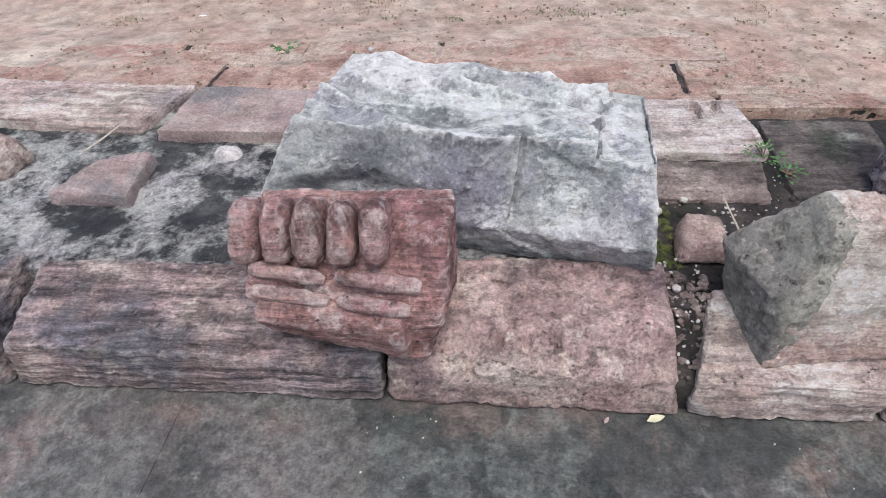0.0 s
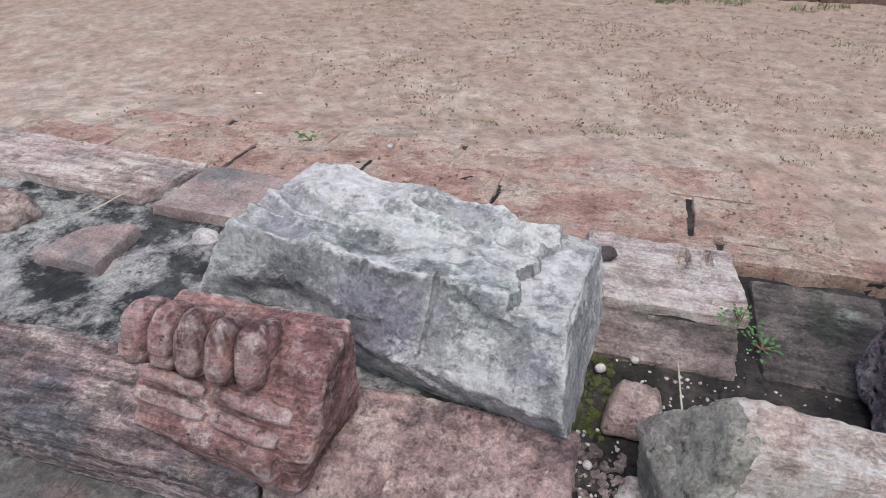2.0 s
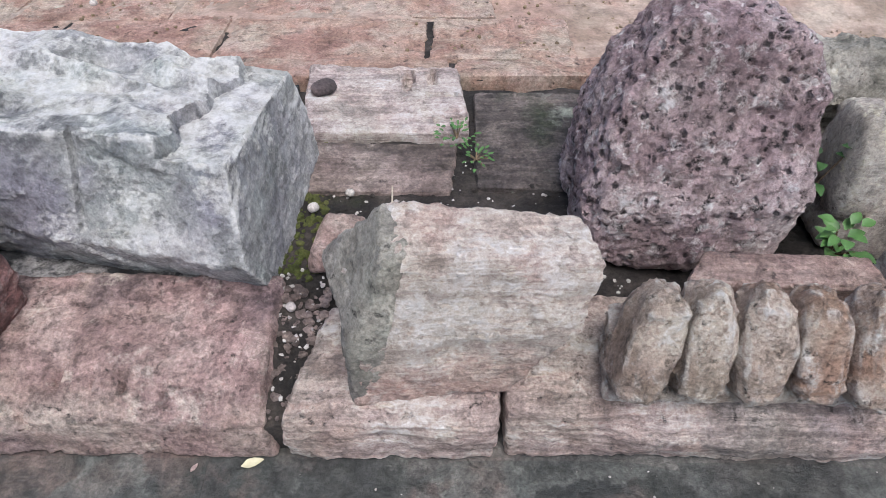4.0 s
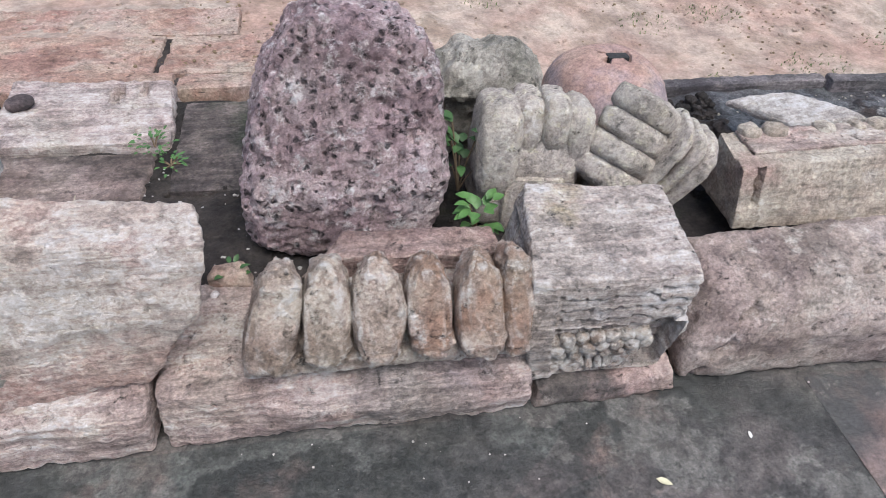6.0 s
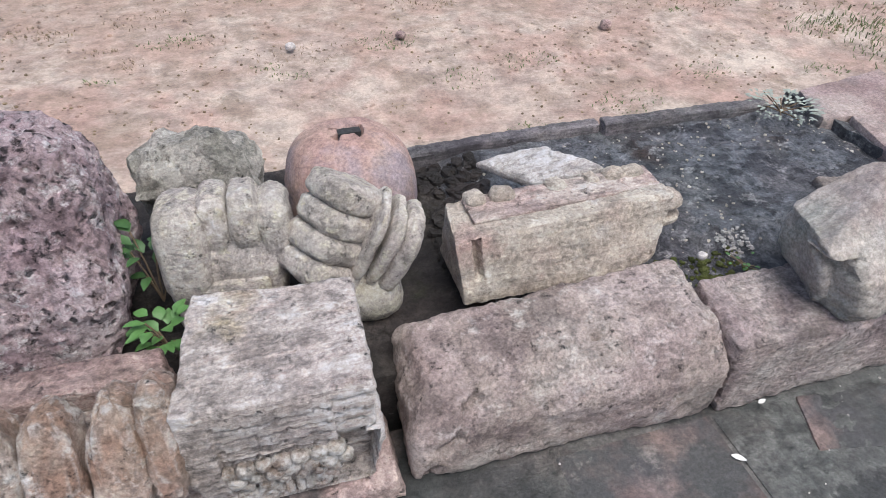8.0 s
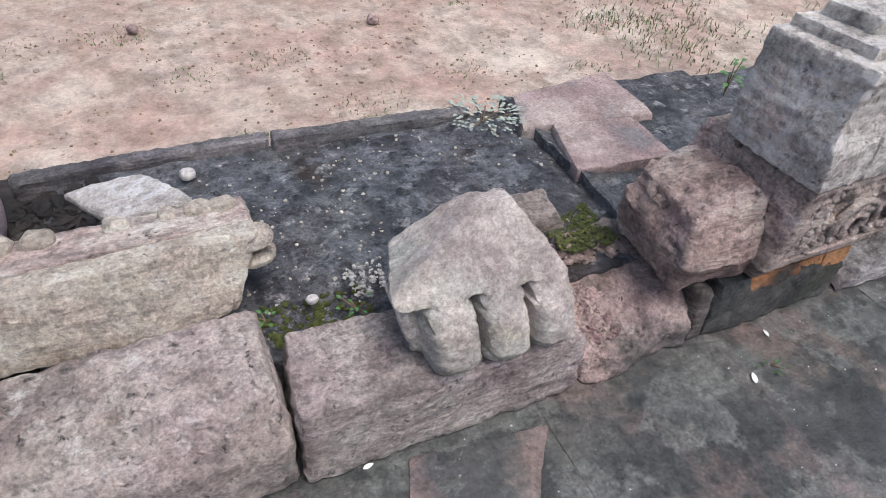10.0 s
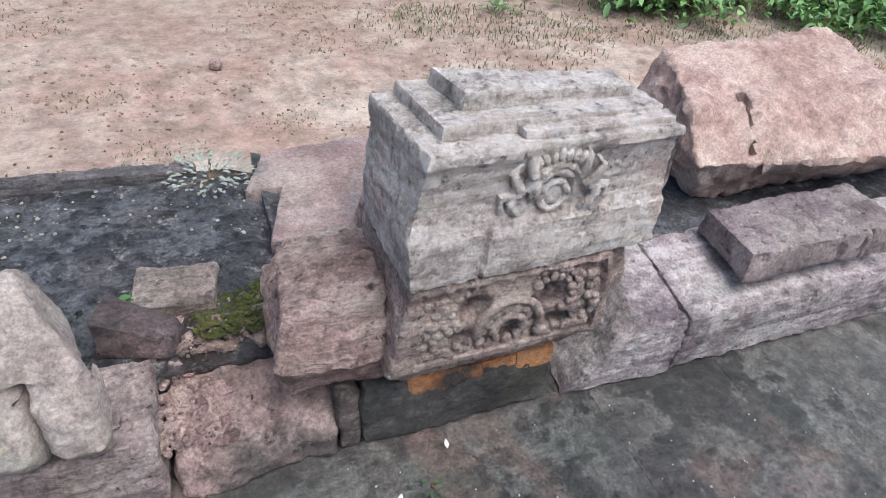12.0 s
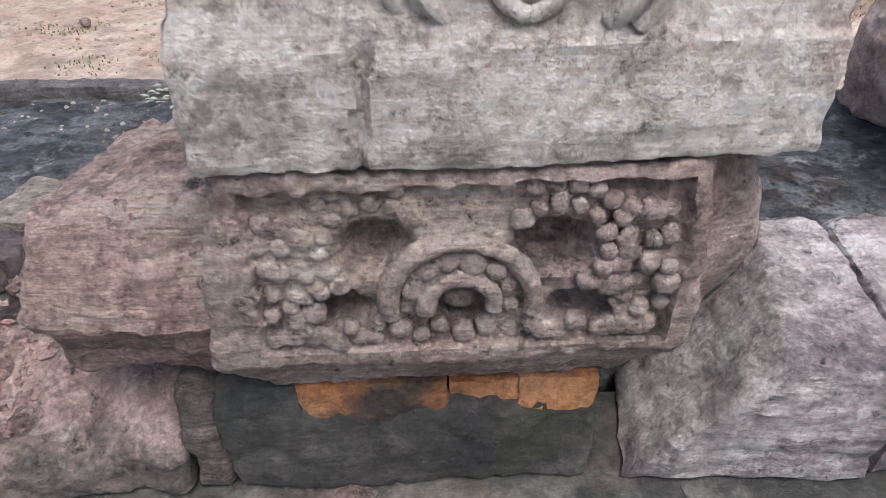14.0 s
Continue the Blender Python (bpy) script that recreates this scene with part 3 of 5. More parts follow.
def diagonal_crack(v, u, n):
    v = round_front(0.03, 0.5)(v, u, n)
    d = np.abs(v[:, 0] - 2.635 - 0.62 * v[:, 2]) - 0.012 * np.sin(v[:, 2] * 70)
    v[:, 1] += 0.035 * np.clip(1 - d / 0.020, 0, 1) * (u[:, 1] < 0.05) * (v[:, 2] < 0.25)
    d = np.hypot((v[:, 0] - 3.12) / 0.030, (v[:, 1] - 0.13) / 0.014)
    v[:, 2] -= 0.03 * np.clip(1.2 - d, 0, 1) * (u[:, 2] > 0.6)
    return v


KERBS = [
    ("kerb_mauve", [((-1.34, 0, 0), (-0.165, 0, 0), (-0.17, 0.36, 0), (-1.34, 0.36, 0)), ((-1.31, 0.02, 0.17), (-0.165, 0.02, 0.115), (-0.2, 0.34, 0.245), (-1.34, 0.33, 0.235))], None, 0.03, 0.006),
    ("kerb_pink", [((-0.14, 0, 0), (0.69, -0.01, 0), (0.69, 0.38, 0), (-0.15, 0.38, 0)), ((-0.14, 0.03, 0.205), (0.66, 0.03, 0.205), (0.66, 0.38, 0.235), (-0.15, 0.38, 0.245))], holes, 0.035, 0.0),
    ("kerb_orange", [((0.705, -0.01, 0), (1.215, -0.01, 0), (1.21, 0.35, 0), (0.74, 0.35, 0)), ((0.718, 0.01, 0.175), (1.215, 0.0, 0.175), (1.2, 0.34, 0.225), (0.80, 0.30, 0.215))], round_front(0.03, 0.4), 0.03, 0.004),
    ("kerb_orange", [((1.235, 0, 0), (2.15, 0, 0), (2.15, 0.33, 0), (1.235, 0.35, 0)), ((1.235, 0.03, 0.17), (2.15, 0.03, 0.16), (2.15, 0.33, 0.225), (1.24, 0.34, 0.225))], half_round, 0.03, 0.003),
    ("kerb_dusky", [((2.17, 0, 0), (2.575, 0, 0), (2.575, 0.33, 0), (2.17, 0.33, 0)), ((2.17, 0.005, 0.075), (2.56, 0.005, 0.075), (2.56, 0.33, 0.085), (2.17, 0.33, 0.085))], None, 0.02, 0.003),
    ("kerb_brown", [((2.60, 0.03, 0), (3.455, 0.0, 0), (3.46, 0.36, 0), (2.62, 0.36, 0)), ((2.61, 0.05, 0.13), (3.46, -0.01, 0.19), (3.46, 0.34, 0.25), (2.62, 0.34, 0.25)), ((2.66, 0.10, 0.27), (3.44, 0.05, 0.315), (3.45, 0.31, 0.33), (2.67, 0.29, 0.305))], diagonal_crack, 0.05, 0.0),
    ("kerb_drab", [((3.475, 0, 0), (4.25, 0, 0), (4.25, 0.27, 0), (3.475, 0.27, 0)), ((3.48, 0.01, 0.245), (4.25, 0.01, 0.205), (4.25, 0.25, 0.255), (3.5, 0.25, 0.285))], None, 0.025, 0.004),
    ("kerb_dusky", [((4.275, 0.0, 0), (4.66, 0.01, 0), (4.68, 0.42, 0), (4.275, 0.42, 0)), ((4.29, 0.03, 0.09), (4.66, 0.03, 0.13), (4.70, 0.40, 0.245), (4.29, 0.40, 0.21))], round_front(0.03, 0.3), 0.04, 0.004),
    ("kerb_pale", [((5.335, 0.01, 0), (5.725, 0, 0), (5.725, 0.36, 0), (5.42, 0.36, 0)), ((5.555, 0.0, 0.235), (5.735, 0.0, 0.215), (5.74, 0.33, 0.28), (5.62, 0.33, 0.285))], None, 0.018, 0.004),
    ("kerb_pale", [((5.742, 0, 0), (7.1, 0, 0), (7.1, 0.36, 0), (5.75, 0.36, 0)), ((5.752, 0.0, 0.212), (7.1, 0.0, 0.20), (7.1, 0.32, 0.285), (5.755, 0.33, 0.285))], None, 0.018, 0.004),
    ("kerb_pale", [((7.12, 0, 0), (8.6, 0, 0), (8.6, 0.36, 0), (7.12, 0.36, 0)), ((7.12, 0.0, 0.2), (8.6, 0.0, 0.2), (8.6, 0.32, 0.28), (7.12, 0.32, 0.28))], None, 0.018, 0.004),
    ("mossy_flag", [((4.675, 0.02, 0), (4.730, 0.02, 0), (4.73, 0.3, 0), (4.69, 0.3, 0)), ((4.672, 0.03, 0.20), (4.726, 0.03, 0.195), (4.73, 0.3, 0.21), (4.69, 0.3, 0.21))], None, 0.03, 0.003),
    ("kerb_mauve", [((-2.9, 0, 0), (-1.37, 0, 0), (-1.37, 0.36, 0), (-2.9, 0.36, 0)), ((-2.9, 0.02, 0.17), (-1.40, 0.02, 0.17), (-1.40, 0.34, 0.25), (-2.9, 0.33, 0.25))], None, 0.03, 0.006),
]
for i, (mat, lv, carve, r, lay) in enumerate(KERBS):
    part("kerb_stone", block(lv, 0.012, r * 0.5, carve, amp=0.034 if mat == "kerb_dusky" and lv[0][0][0] > 4 else 0.015, fine=0.006, layers=lay, seed=i * 3.1), M[mat], kerb)

# the fired-brick plinth in the kerb line, with an orange top course
plinth = holder("brick_plinth", (5.0, 0.15, 0), "sooty plinth of old bricks with a bare orange top course", "plinth")
part("body", block([ring(4.735, 0.02, 5.285, 0.36, 0.0), ring(4.735, 0.02, 5.28, 0.36, 0.172)], 0.012, 0.012, amp=0.018, fine=0.006), M["soot"], plinth)
for i in range(5):
    x = 4.745 + i * 0.107
    part("brick", block([ring(x - 0.004, 0.018, x + 0.108, 0.34, 0.165 - 0.014 * (i % 2)), ring(x - 0.003, 0.026, x + 0.108, 0.34, 0.218)], 0.011, 0.006, amp=0.016, fine=0.006, seed=i), M["orange_brick"] if 0 < i else M["soot"], plinth)

# ---- back kerb, flags and edging ----


def notches(v, u, n):
    v = v.copy()
    top = u[:, 2] > 0.9
    for x0, x1, y0, y1 in ((1.04, 1.16, 1.062, 1.085), (0.93, 0.96, 1.24, 1.36), (1.02, 1.04, 1.28, 1.37), (1.02, 1.12, 1.20, 1.215)):
        v[:, 2] -= 0.035 * ((v[:, 0] > x0) & (v[:, 0] < x1) & (v[:, 1] > y0) & (v[:, 1] < y1) & top)
    return v


BACK = [
    ("back_kerb_stone", "kerb_orange", [((-2.9, 1.22, 0.05), (-1.33, 1.09, 0.05), (-1.25, 1.46, 0.05), (-2.9, 1.60, 0.05)), ((-2.9, 1.22, 0.27), (-1.36, 1.12, 0.27), (-1.25, 1.48, 0.26), (-2.9, 1.60, 0.26))], "weathered pale pinkish back kerb stone with broken edge", 0.006),
    ("back_kerb_stone", "slab_pink", [((-1.30, 1.06, 0.05), (-0.30, 1.03, 0.05), (-0.28, 1.40, 0.05), (-1.22, 1.46, 0.05)), ((-1.26, 1.07, 0.27), (-0.30, 1.05, 0.27), (-0.28, 1.40, 0.26), (-1.22, 1.47, 0.26))], "chisel-marked mauve back kerb stone", 0.002),
    ("back_kerb_stone", "notched", [((0.58, 0.98, 0.05), (1.15, 0.98, 0.05), (1.15, 1.395, 0.05), (0.56, 1.395, 0.05)), ((0.62, 0.99, 0.235), (1.165, 1.0, 0.225), (1.12, 1.39, 0.235), (0.58, 1.39, 0.245))], "bleached notched stone block set in the bed", 0.005),
    ("flagstone", "flag_brown", [((0.61, 0.73, 0.05), (1.12, 0.73, 0.05), (1.14, 0.965, 0.05), (0.62, 0.965, 0.05)), ((0.62, 0.74, 0.205), (1.10, 0.74, 0.20), (1.12, 0.96, 0.215), (0.62, 0.96, 0.22))], "brown worn flagstone among soil and weeds", 0.0),
    ("flagstone", "mossy_flag", [((1.17, 0.75, 0.05), (1.62, 0.73, 0.05), (1.62, 1.26, 0.05), (1.17, 1.26, 0.05)), ((1.18, 0.76, 0.205), (1.60, 0.74, 0.20), (1.60, 1.25, 0.215), (1.18, 1.25, 0.22))], "dark mossy flagstone beside laterite boulder", 0.0),
    ("flagstone", "soil", [((1.0, 0.42, 0.05), (1.52, 0.40, 0.05), (1.52, 0.70, 0.05), (1.05, 0.70, 0.05)), ((1.02, 0.43, 0.195), (1.50, 0.42, 0.195), (1.50, 0.69, 0.2), (1.06, 0.69, 0.2))], "blackened flagstone half buried in soil", 0.0),
    ("edging_stone", "strip", [((2.86, 1.15, 0.05), (3.66, 1.125, 0.05), (3.66, 1.19, 0.05), (2.86, 1.22, 0.05)), ((2.87, 1.155, 0.262), (3.66, 1.13, 0.285), (3.66, 1.185, 0.29), (2.86, 1.21, 0.265))], "dark slate edging strip along the bed", 0.004),
    ("edging_stone", "strip", [((3.67, 1.10, 0.05), (4.42, 1.085, 0.05), (4.42, 1.15, 0.05), (3.67, 1.17, 0.05)), ((3.67, 1.108, 0.29), (4.42, 1.09, 0.285), (4.42, 1.145, 0.29), (3.67, 1.165, 0.295))], "dark slate edging strip along the bed", 0.004),
    ("flagstone", "slab_pink", [((4.60, 0.62, 0.2), (5.02, 0.60, 0.2), (5.02, 0.88, 0.2), (4.68, 0.93, 0.2)), ((4.605, 0.625, 0.275), (5.02, 0.60, 0.27), (5.02, 0.88, 0.278), (4.69, 0.93, 0.275))], "smooth mauve flagstone lying on the bed", 0.0),
    ("flagstone", "slab_pink", [((4.56, 0.94, 0.2), (5.15, 0.89, 0.2), (5.18, 1.26, 0.2), (4.66, 1.19, 0.2)), ((4.57, 0.945, 0.268), (5.15, 0.89, 0.262), (5.17, 1.26, 0.27), (4.66, 1.19, 0.266))], "smooth mauve flagstone lying on the bed", 0.0),
]
for i, (nm, mat, lv, lab, lay) in enumerate(BACK):
    thing(nm, block(lv, 0.014, 0.010, notches if mat == "notched" else None, amp=0.012 if "kerb" in nm else 0.005, fine=0.005, layers=lay, seed=40 + i), M["slab_pale" if mat == "notched" else mat], lab, "kerb stone" if "kerb" in nm else "flagstone" if "flag" in nm else "edging", "back kerb" if "kerb" in nm else "")


# ---- carved fragments and stones ----
def grey_carve(v, u, n):
    v = v.copy()
    top = u[:, 2] > 0.97
    edge = 0.445 + 0.10 * np.clip((v[:, 1] - 0.60) / 0.35, 0, 1) + 0.012 * np.sin(v[:, 1] * 40)
    v[:, 2] -= 0.042 * (v[:, 0] > edge) * (u[:, 2] > 0.95)
    flow = np.array([abs(noise.noise(Vector((p[0] * 3.2 + 0.8 * math.sin(p[1] * 9), p[1] * 8.5, p[2] * 4)))) for p in v])
    v[:, 2] += 0.105 * (0.18 - np.minimum(flow, 0.36)) * top * (v[:, 0] < edge)
    chip = np.array([noise.noise(Vector((p[0] * 6, p[1] * 6, p[2] * 6 + 4))) for p in v])
    v[:, 1] += 0.008 * np.clip((chip - 0.15) * 12, 0, 1) * (u[:, 1] < 0.04) * (u[:, 0] > 0.45)
    for k, (cx, cy) in enumerate(((0.30, 0.42), (0.62, 0.55), (0.12, 0.30), (0.5, 0.8), (0.42, 0.25))):
        d = np.hypot((u[:, 0] - cx) / 0.10, (u[:, 1] - cy) / 0.14)
        v[:, 2] -= 0.024 * np.clip(1 - d, 0, 1) * top
    v[:, 1] += 0.02 * np.clip(1 - np.abs(u[:, 0] - 0.66) / 0.008, 0, 1) * (u[:, 1] < 0.03) * (u[:, 2] > 0.55)
    # a shallow arched hollow on the front
    d = np.hypot((u[:, 0] - 0.27) / 0.22, (u[:, 2] - 0.5) / 0.22)
    v[:, 1] += 0.06 * np.clip(1.15 - d, 0, 0.5) * (u[:, 1] < 0.05)
    return v


thing("grey_stone_block", block([
    ((-0.55, 0.55, 0.19), (0.648, 0.372, 0.17), (0.68, 0.92, 0.19), (-0.45, 1.0, 0.2)),
    ((-0.62, 0.53, 0.36), (0.620, 0.300, 0.345), (0.665, 0.93, 0.34), (-0.5, 1.0, 0.4)),
    ((-0.47, 0.55, 0.62), (0.597, 0.43, 0.598), (0.638, 0.90, 0.535), (-0.33, 0.93, 0.67))], 0.008, 0.005, grey_carve, amp=0.009, fine=0.004, seed=2),
    M["grey"], "large bluish grey broken stone block with white lichen", "stone block")


def red_fragment():
    ob = holder("carved_red_fragment", (-0.24, 0.2, 0.2), "dark red carved sandstone fragment with rounded knobs and bands", "carved stone")
    part("body", block([((-0.46, 0.06, 0.245), (-0.03, 0.02, 0.155), (0.04, 0.30, 0.23), (-0.48, 0.33, 0.25)),
                ((-0.53, 0.07, 0.36), (0.03, 0.03, 0.31), (0.05, 0.32, 0.36), (-0.53, 0.34, 0.38)),
                ((-0.52, 0.20, 0.46), (0.045, 0.16, 0.53), (0.05, 0.33, 0.55), (-0.53, 0.36, 0.52))], 0.011, 0.022, amp=0.014, fine=0.007, layers=0.004, seed=3), M["red"], ob)
    for i in range(5):
        x = -0.51 + i * 0.090
        part("knob", roughen(blob((x, 0.19 - 0.004 * i, 0.50 + 0.004 * i), (0.039, 0.08, 0.088), (-28, 0, 0), 30, 0.62), 0.010, 0.006, layers=0.003, seed=i), M["red"], ob)
    for z, y, x0, x1, r in ((0.435, 0.108, -0.50, -0.29, 0.022), (0.430, 0.092, -0.26, -0.03, 0.024), (0.388, 0.070, -0.49, -0.28, 0.021), (0.376, 0.052, -0.25, -0.06, 0.023)):
        part("band", roughen(tube([(x0 + (x1 - x0) * k / 12, y - 0.012 * k / 12, z - 0.025 * k / 12) for k in range(13)], [r * t for t in (0.6, 0.9, 0.98, 1, 1, 1.05, 1, 1, 1.03, 1, 0.97, 0.9, 0.6)], 16), 0.005, 0.004, seed=z), M["red"], ob)
    part("lip", block([((-0.43, 0.11, 0.235), (-0.05, 0.07, 0.150), (-0.03, 0.16, 0.16), (-0.44, 0.18, 0.24)), ((-0.485, 0.035, 0.275), (-0.065, 0.0, 0.205), (-0.05, 0.14, 0.21), (-0.47, 0.16, 0.28)),
                       ((-0.49, 0.012, 0.330), (-0.08, -0.018, 0.305), (-0.06, 0.12, 0.30), (-0.48, 0.14, 0.33)), ((-0.48, 0.045, 0.365), (-0.09, 0.012, 0.345), (-0.07, 0.12, 0.345), (-0.47, 0.14, 0.365))], 0.010, 0.022, amp=0.008, fine=0.004, seed=33), M["red"], ob)


red_fragment()

def white_block():
    ob = holder("white_stone_block", (1.1, 0.2, 0.17), "pale cream broken stone with a dark mossy end", "stone block")
    part("body", block([
        ((0.89, 0.05, 0.16), (1.23, 0.07, 0.2), (1.25, 0.33, 0.21), (0.84, 0.30, 0.2)),
        ((0.91, 0.07, 0.36), (1.38, 0.09, 0.40), (1.34, 0.36, 0.38), (0.81, 0.34, 0.38)),
        ((0.990, 0.14, 0.58), (1.42, 0.14, 0.55), (1.38, 0.27, 0.56), (0.985, 0.25, 0.615))], 0.011, 0.010, amp=0.013, fine=0.006, layers=0.002, seed=4), M["white"], ob)
    part("broken_end", block([
        ((0.880, 0.045, 0.165), (0.93, 0.06, 0.165), (0.90, 0.29, 0.2), (0.832, 0.295, 0.2)),
        ((0.898, 0.062, 0.36), (0.975, 0.068, 0.37), (0.90, 0.33, 0.38), (0.80, 0.338, 0.38)),
        ((0.976, 0.134, 0.568), (1.02, 0.145, 0.574), (1.02, 0.24, 0.600), (0.972, 0.246, 0.606))], 0.010, 0.008, amp=0.014, fine=0.006, seed=44), M["mossy"], ob, "dark greenish weathered broken end")


white_block()

thing("small_red_stone", block([((0.72, 0.42, 0.19), (0.90, 0.41, 0.19), (0.89, 0.56, 0.19), (0.73, 0.56, 0.19)), ((0.735, 0.44, 0.265), (0.885, 0.43, 0.262), (0.87, 0.57, 0.275), (0.765, 0.575, 0.28))], 0.014, 0.02, amp=0.012, fine=0.004, seed=5), M["kerb_pink"], "small reddish angular stone on soil", "stone")

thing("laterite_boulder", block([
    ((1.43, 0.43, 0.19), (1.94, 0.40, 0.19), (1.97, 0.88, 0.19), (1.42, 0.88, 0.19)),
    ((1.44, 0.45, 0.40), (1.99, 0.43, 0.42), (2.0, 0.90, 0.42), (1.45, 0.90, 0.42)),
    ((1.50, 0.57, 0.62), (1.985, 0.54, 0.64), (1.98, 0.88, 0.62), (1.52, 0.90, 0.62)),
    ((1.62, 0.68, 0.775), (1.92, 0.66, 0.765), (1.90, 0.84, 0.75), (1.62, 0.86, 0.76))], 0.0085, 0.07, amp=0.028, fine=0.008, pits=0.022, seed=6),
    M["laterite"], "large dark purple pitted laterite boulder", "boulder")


def fluted():
    ob = holder("fluted_stone", (1.78, 0.2, 0.215), "ochre grey stone fragment with five fat vertical lobes", "carved stone")
    part("body", block([((1.45, 0.06, 0.215), (2.10, 0.05, 0.215), (2.10, 0.235, 0.22), (1.48, 0.235, 0.22)), ((1.47, 0.135, 0.30), (2.10, 0.125, 0.30), (2.10, 0.235, 0.30), (1.48, 0.235, 0.30)),
                ((1.58, 0.17, 0.335), (2.10, 0.16, 0.335), (2.10, 0.225, 0.33), (1.58, 0.225, 0.33))], 0.011, 0.02, amp=0.014, fine=0.006, layers=0.004, seed=7), M["fluted"], ob)
    for i in range(6):
        x, w = 1.525 + 0.119 * i, 0.0555 if i < 5 else 0.034
        if i == 5:
            x -= 0.035
        v, f = blob((0, 0, 0), (w, 0.066, 0.128), (0, 0, 0), 44, 0.48)
        taper = 1 - 0.56 * np.clip(v[:, 2] / 0.128, 0, 1) ** 2.2 - 0.16 * np.clip(-v[:, 2] / 0.128, 0, 1) ** 2
        v[:, 0] *= taper
        m = np.array(Euler((radians(-32), radians(16 if i == 0 else 6 if i == 1 else 0), 0)).to_matrix())
        v = v @ m.T + np.array((x, 0.114 - 0.004 * i, 0.345))
        part("lobe", roughen((v, f), 0.018, 0.010, layers=0.006, seed=i * 5), M["fluted"], ob)
    part("base_ledge", block([((1.44, 0.035, 0.205), (2.10, 0.03, 0.205), (2.10, 0.2, 0.215), (1.46, 0.2, 0.215)), ((1.45, 0.045, 0.245), (2.10, 0.04, 0.245), (2.10, 0.2, 0.25), (1.46, 0.2, 0.25))], 0.013, 0.012, amp=0.010, fine=0.005, seed=8), M["fluted"], ob)


fluted()
thing("red_stone_lintel", block([((1.66, 0.245, 0.2), (2.09, 0.245, 0.2), (2.09, 0.34, 0.2), (1.68, 0.34, 0.2)), ((1.63, 0.24, 0.385), (2.09, 0.235, 0.378), (2.08, 0.325, 0.38), (1.70, 0.33, 0.39))], 0.014, 0.012, amp=0.008, fine=0.004, layers=0.006, seed=9), M["rough_red"], "split reddish stone strip behind lobed fragment", "stone")


def moulding():
    body = holder("moulded_stone_block", (2.32, 0.2, 0.13), "buff stone block with carved bands, beads and scrolls", "carved stone")

    def bands(v, u, n):
        """Stepped fillets below a rough broken upper edge; the end of the block is cut back."""
        v = v.copy()
        front = (u[:, 1] < 0.03) & (u[:, 0] > 0.16)
        end = u[:, 0] > 0.76
        w = v[:, 2] + 0.005 * np.sin(v[:, 0] * 31) + 0.003 * np.sin(v[:, 0] * 83) - 0.026 * end
        step = 0.005 * (w < 0.388) + 0.007 * (w < 0.348) + 0.007 * (w < 0.310) + 0.010 * (w < 0.272)
        for z in (0.384, 0.344, 0.306, 0.268):
            step = step + 0.020 * (np.abs(w - z) < 0.0062)
        step = step + 0.045 * end * (w < 0.262)
        v[:, 1] += step * front
        v[:, 0] -= 0.7 * step * (u[:, 0] > 0.97) * (u[:, 1] < 0.6) * (w > 0.262)
        return v
    part("body", block([((2.15, 0.028, 0.088), (2.50, 0.020, 0.088), (2.53, 0.34, 0.10), (2.15, 0.34, 0.10)), ((2.115, 0.018, 0.25), (2.53, 0.006, 0.25), (2.55, 0.36, 0.28), (2.12, 0.36, 0.28)),
                        ((2.112, 0.055, 0.44), (2.527, 0.035, 0.44), (2.535, 0.34, 0.47), (2.17, 0.37, 0.475))], 0.006, 0.008, bands, amp=0.009, fine=0.004, layers=0.003, seed=11), M["buff"], body)
    for row, (z, y, n, r) in enumerate(((0.240, 0.036, 7, 0.020), (0.206, 0.036, 7, 0.021), (0.174, 0.040, 6, 0.018))):
        for i in range(n):
            part("bead", roughen(blob((2.185 + 0.040 * i + 0.018 * row, y, z), (r, r * 0.8, r * 0.9), seg=14, square=0.8), 0.006, 0.003, seed=i + row), M["fluted"], body)
    for cx in (2.205, 2.26, 2.385):
        part("scroll", roughen(tube([(cx + 0.028 * (1 - k / 22) * math.cos(k * 0.55), 0.042, 0.122 + 0.028 * (1 - k / 22) * math.sin(k * 0.55)) for k in range(18)], 0.010, 8), 0.002, 0.001), M["fluted"], body, "ochre-stained carved scroll")
    for cx in (2.305, 2.33, 2.35):
        part("leaf_rib", roughen(tube([(cx, 0.046, 0.152), (cx + 0.003, 0.036, 0.120), (cx, 0.044, 0.092)], [0.006, 0.011, 0.006], 8), 0.002, 0.001), M["fluted"], body)


moulding()

thing("rubble_stone", block([((2.07, 0.88, 0.2), (2.30, 0.87, 0.2), (2.33, 1.0, 0.2), (2.05, 1.0, 0.2)), ((2.05, 0.87, 0.36), (2.34, 0.86, 0.35), (2.36, 1.0, 0.35), (2.03, 1.0, 0.36)), ((2.02, 0.80, 0.47), (2.36, 0.79, 0.45), (2.36, 1.0, 0.46), (2.02, 1.0, 0.48)), ((2.10, 0.88, 0.60), (2.24, 0.88, 0.615), (2.27, 0.98, 0.56), (2.10, 1.0, 0.56))], 0.012, 0.008, amp=0.05, fine=0.008, layers=0.006, seed=12), M["rubble"], "angular greenish grey rubble stone", "stone")


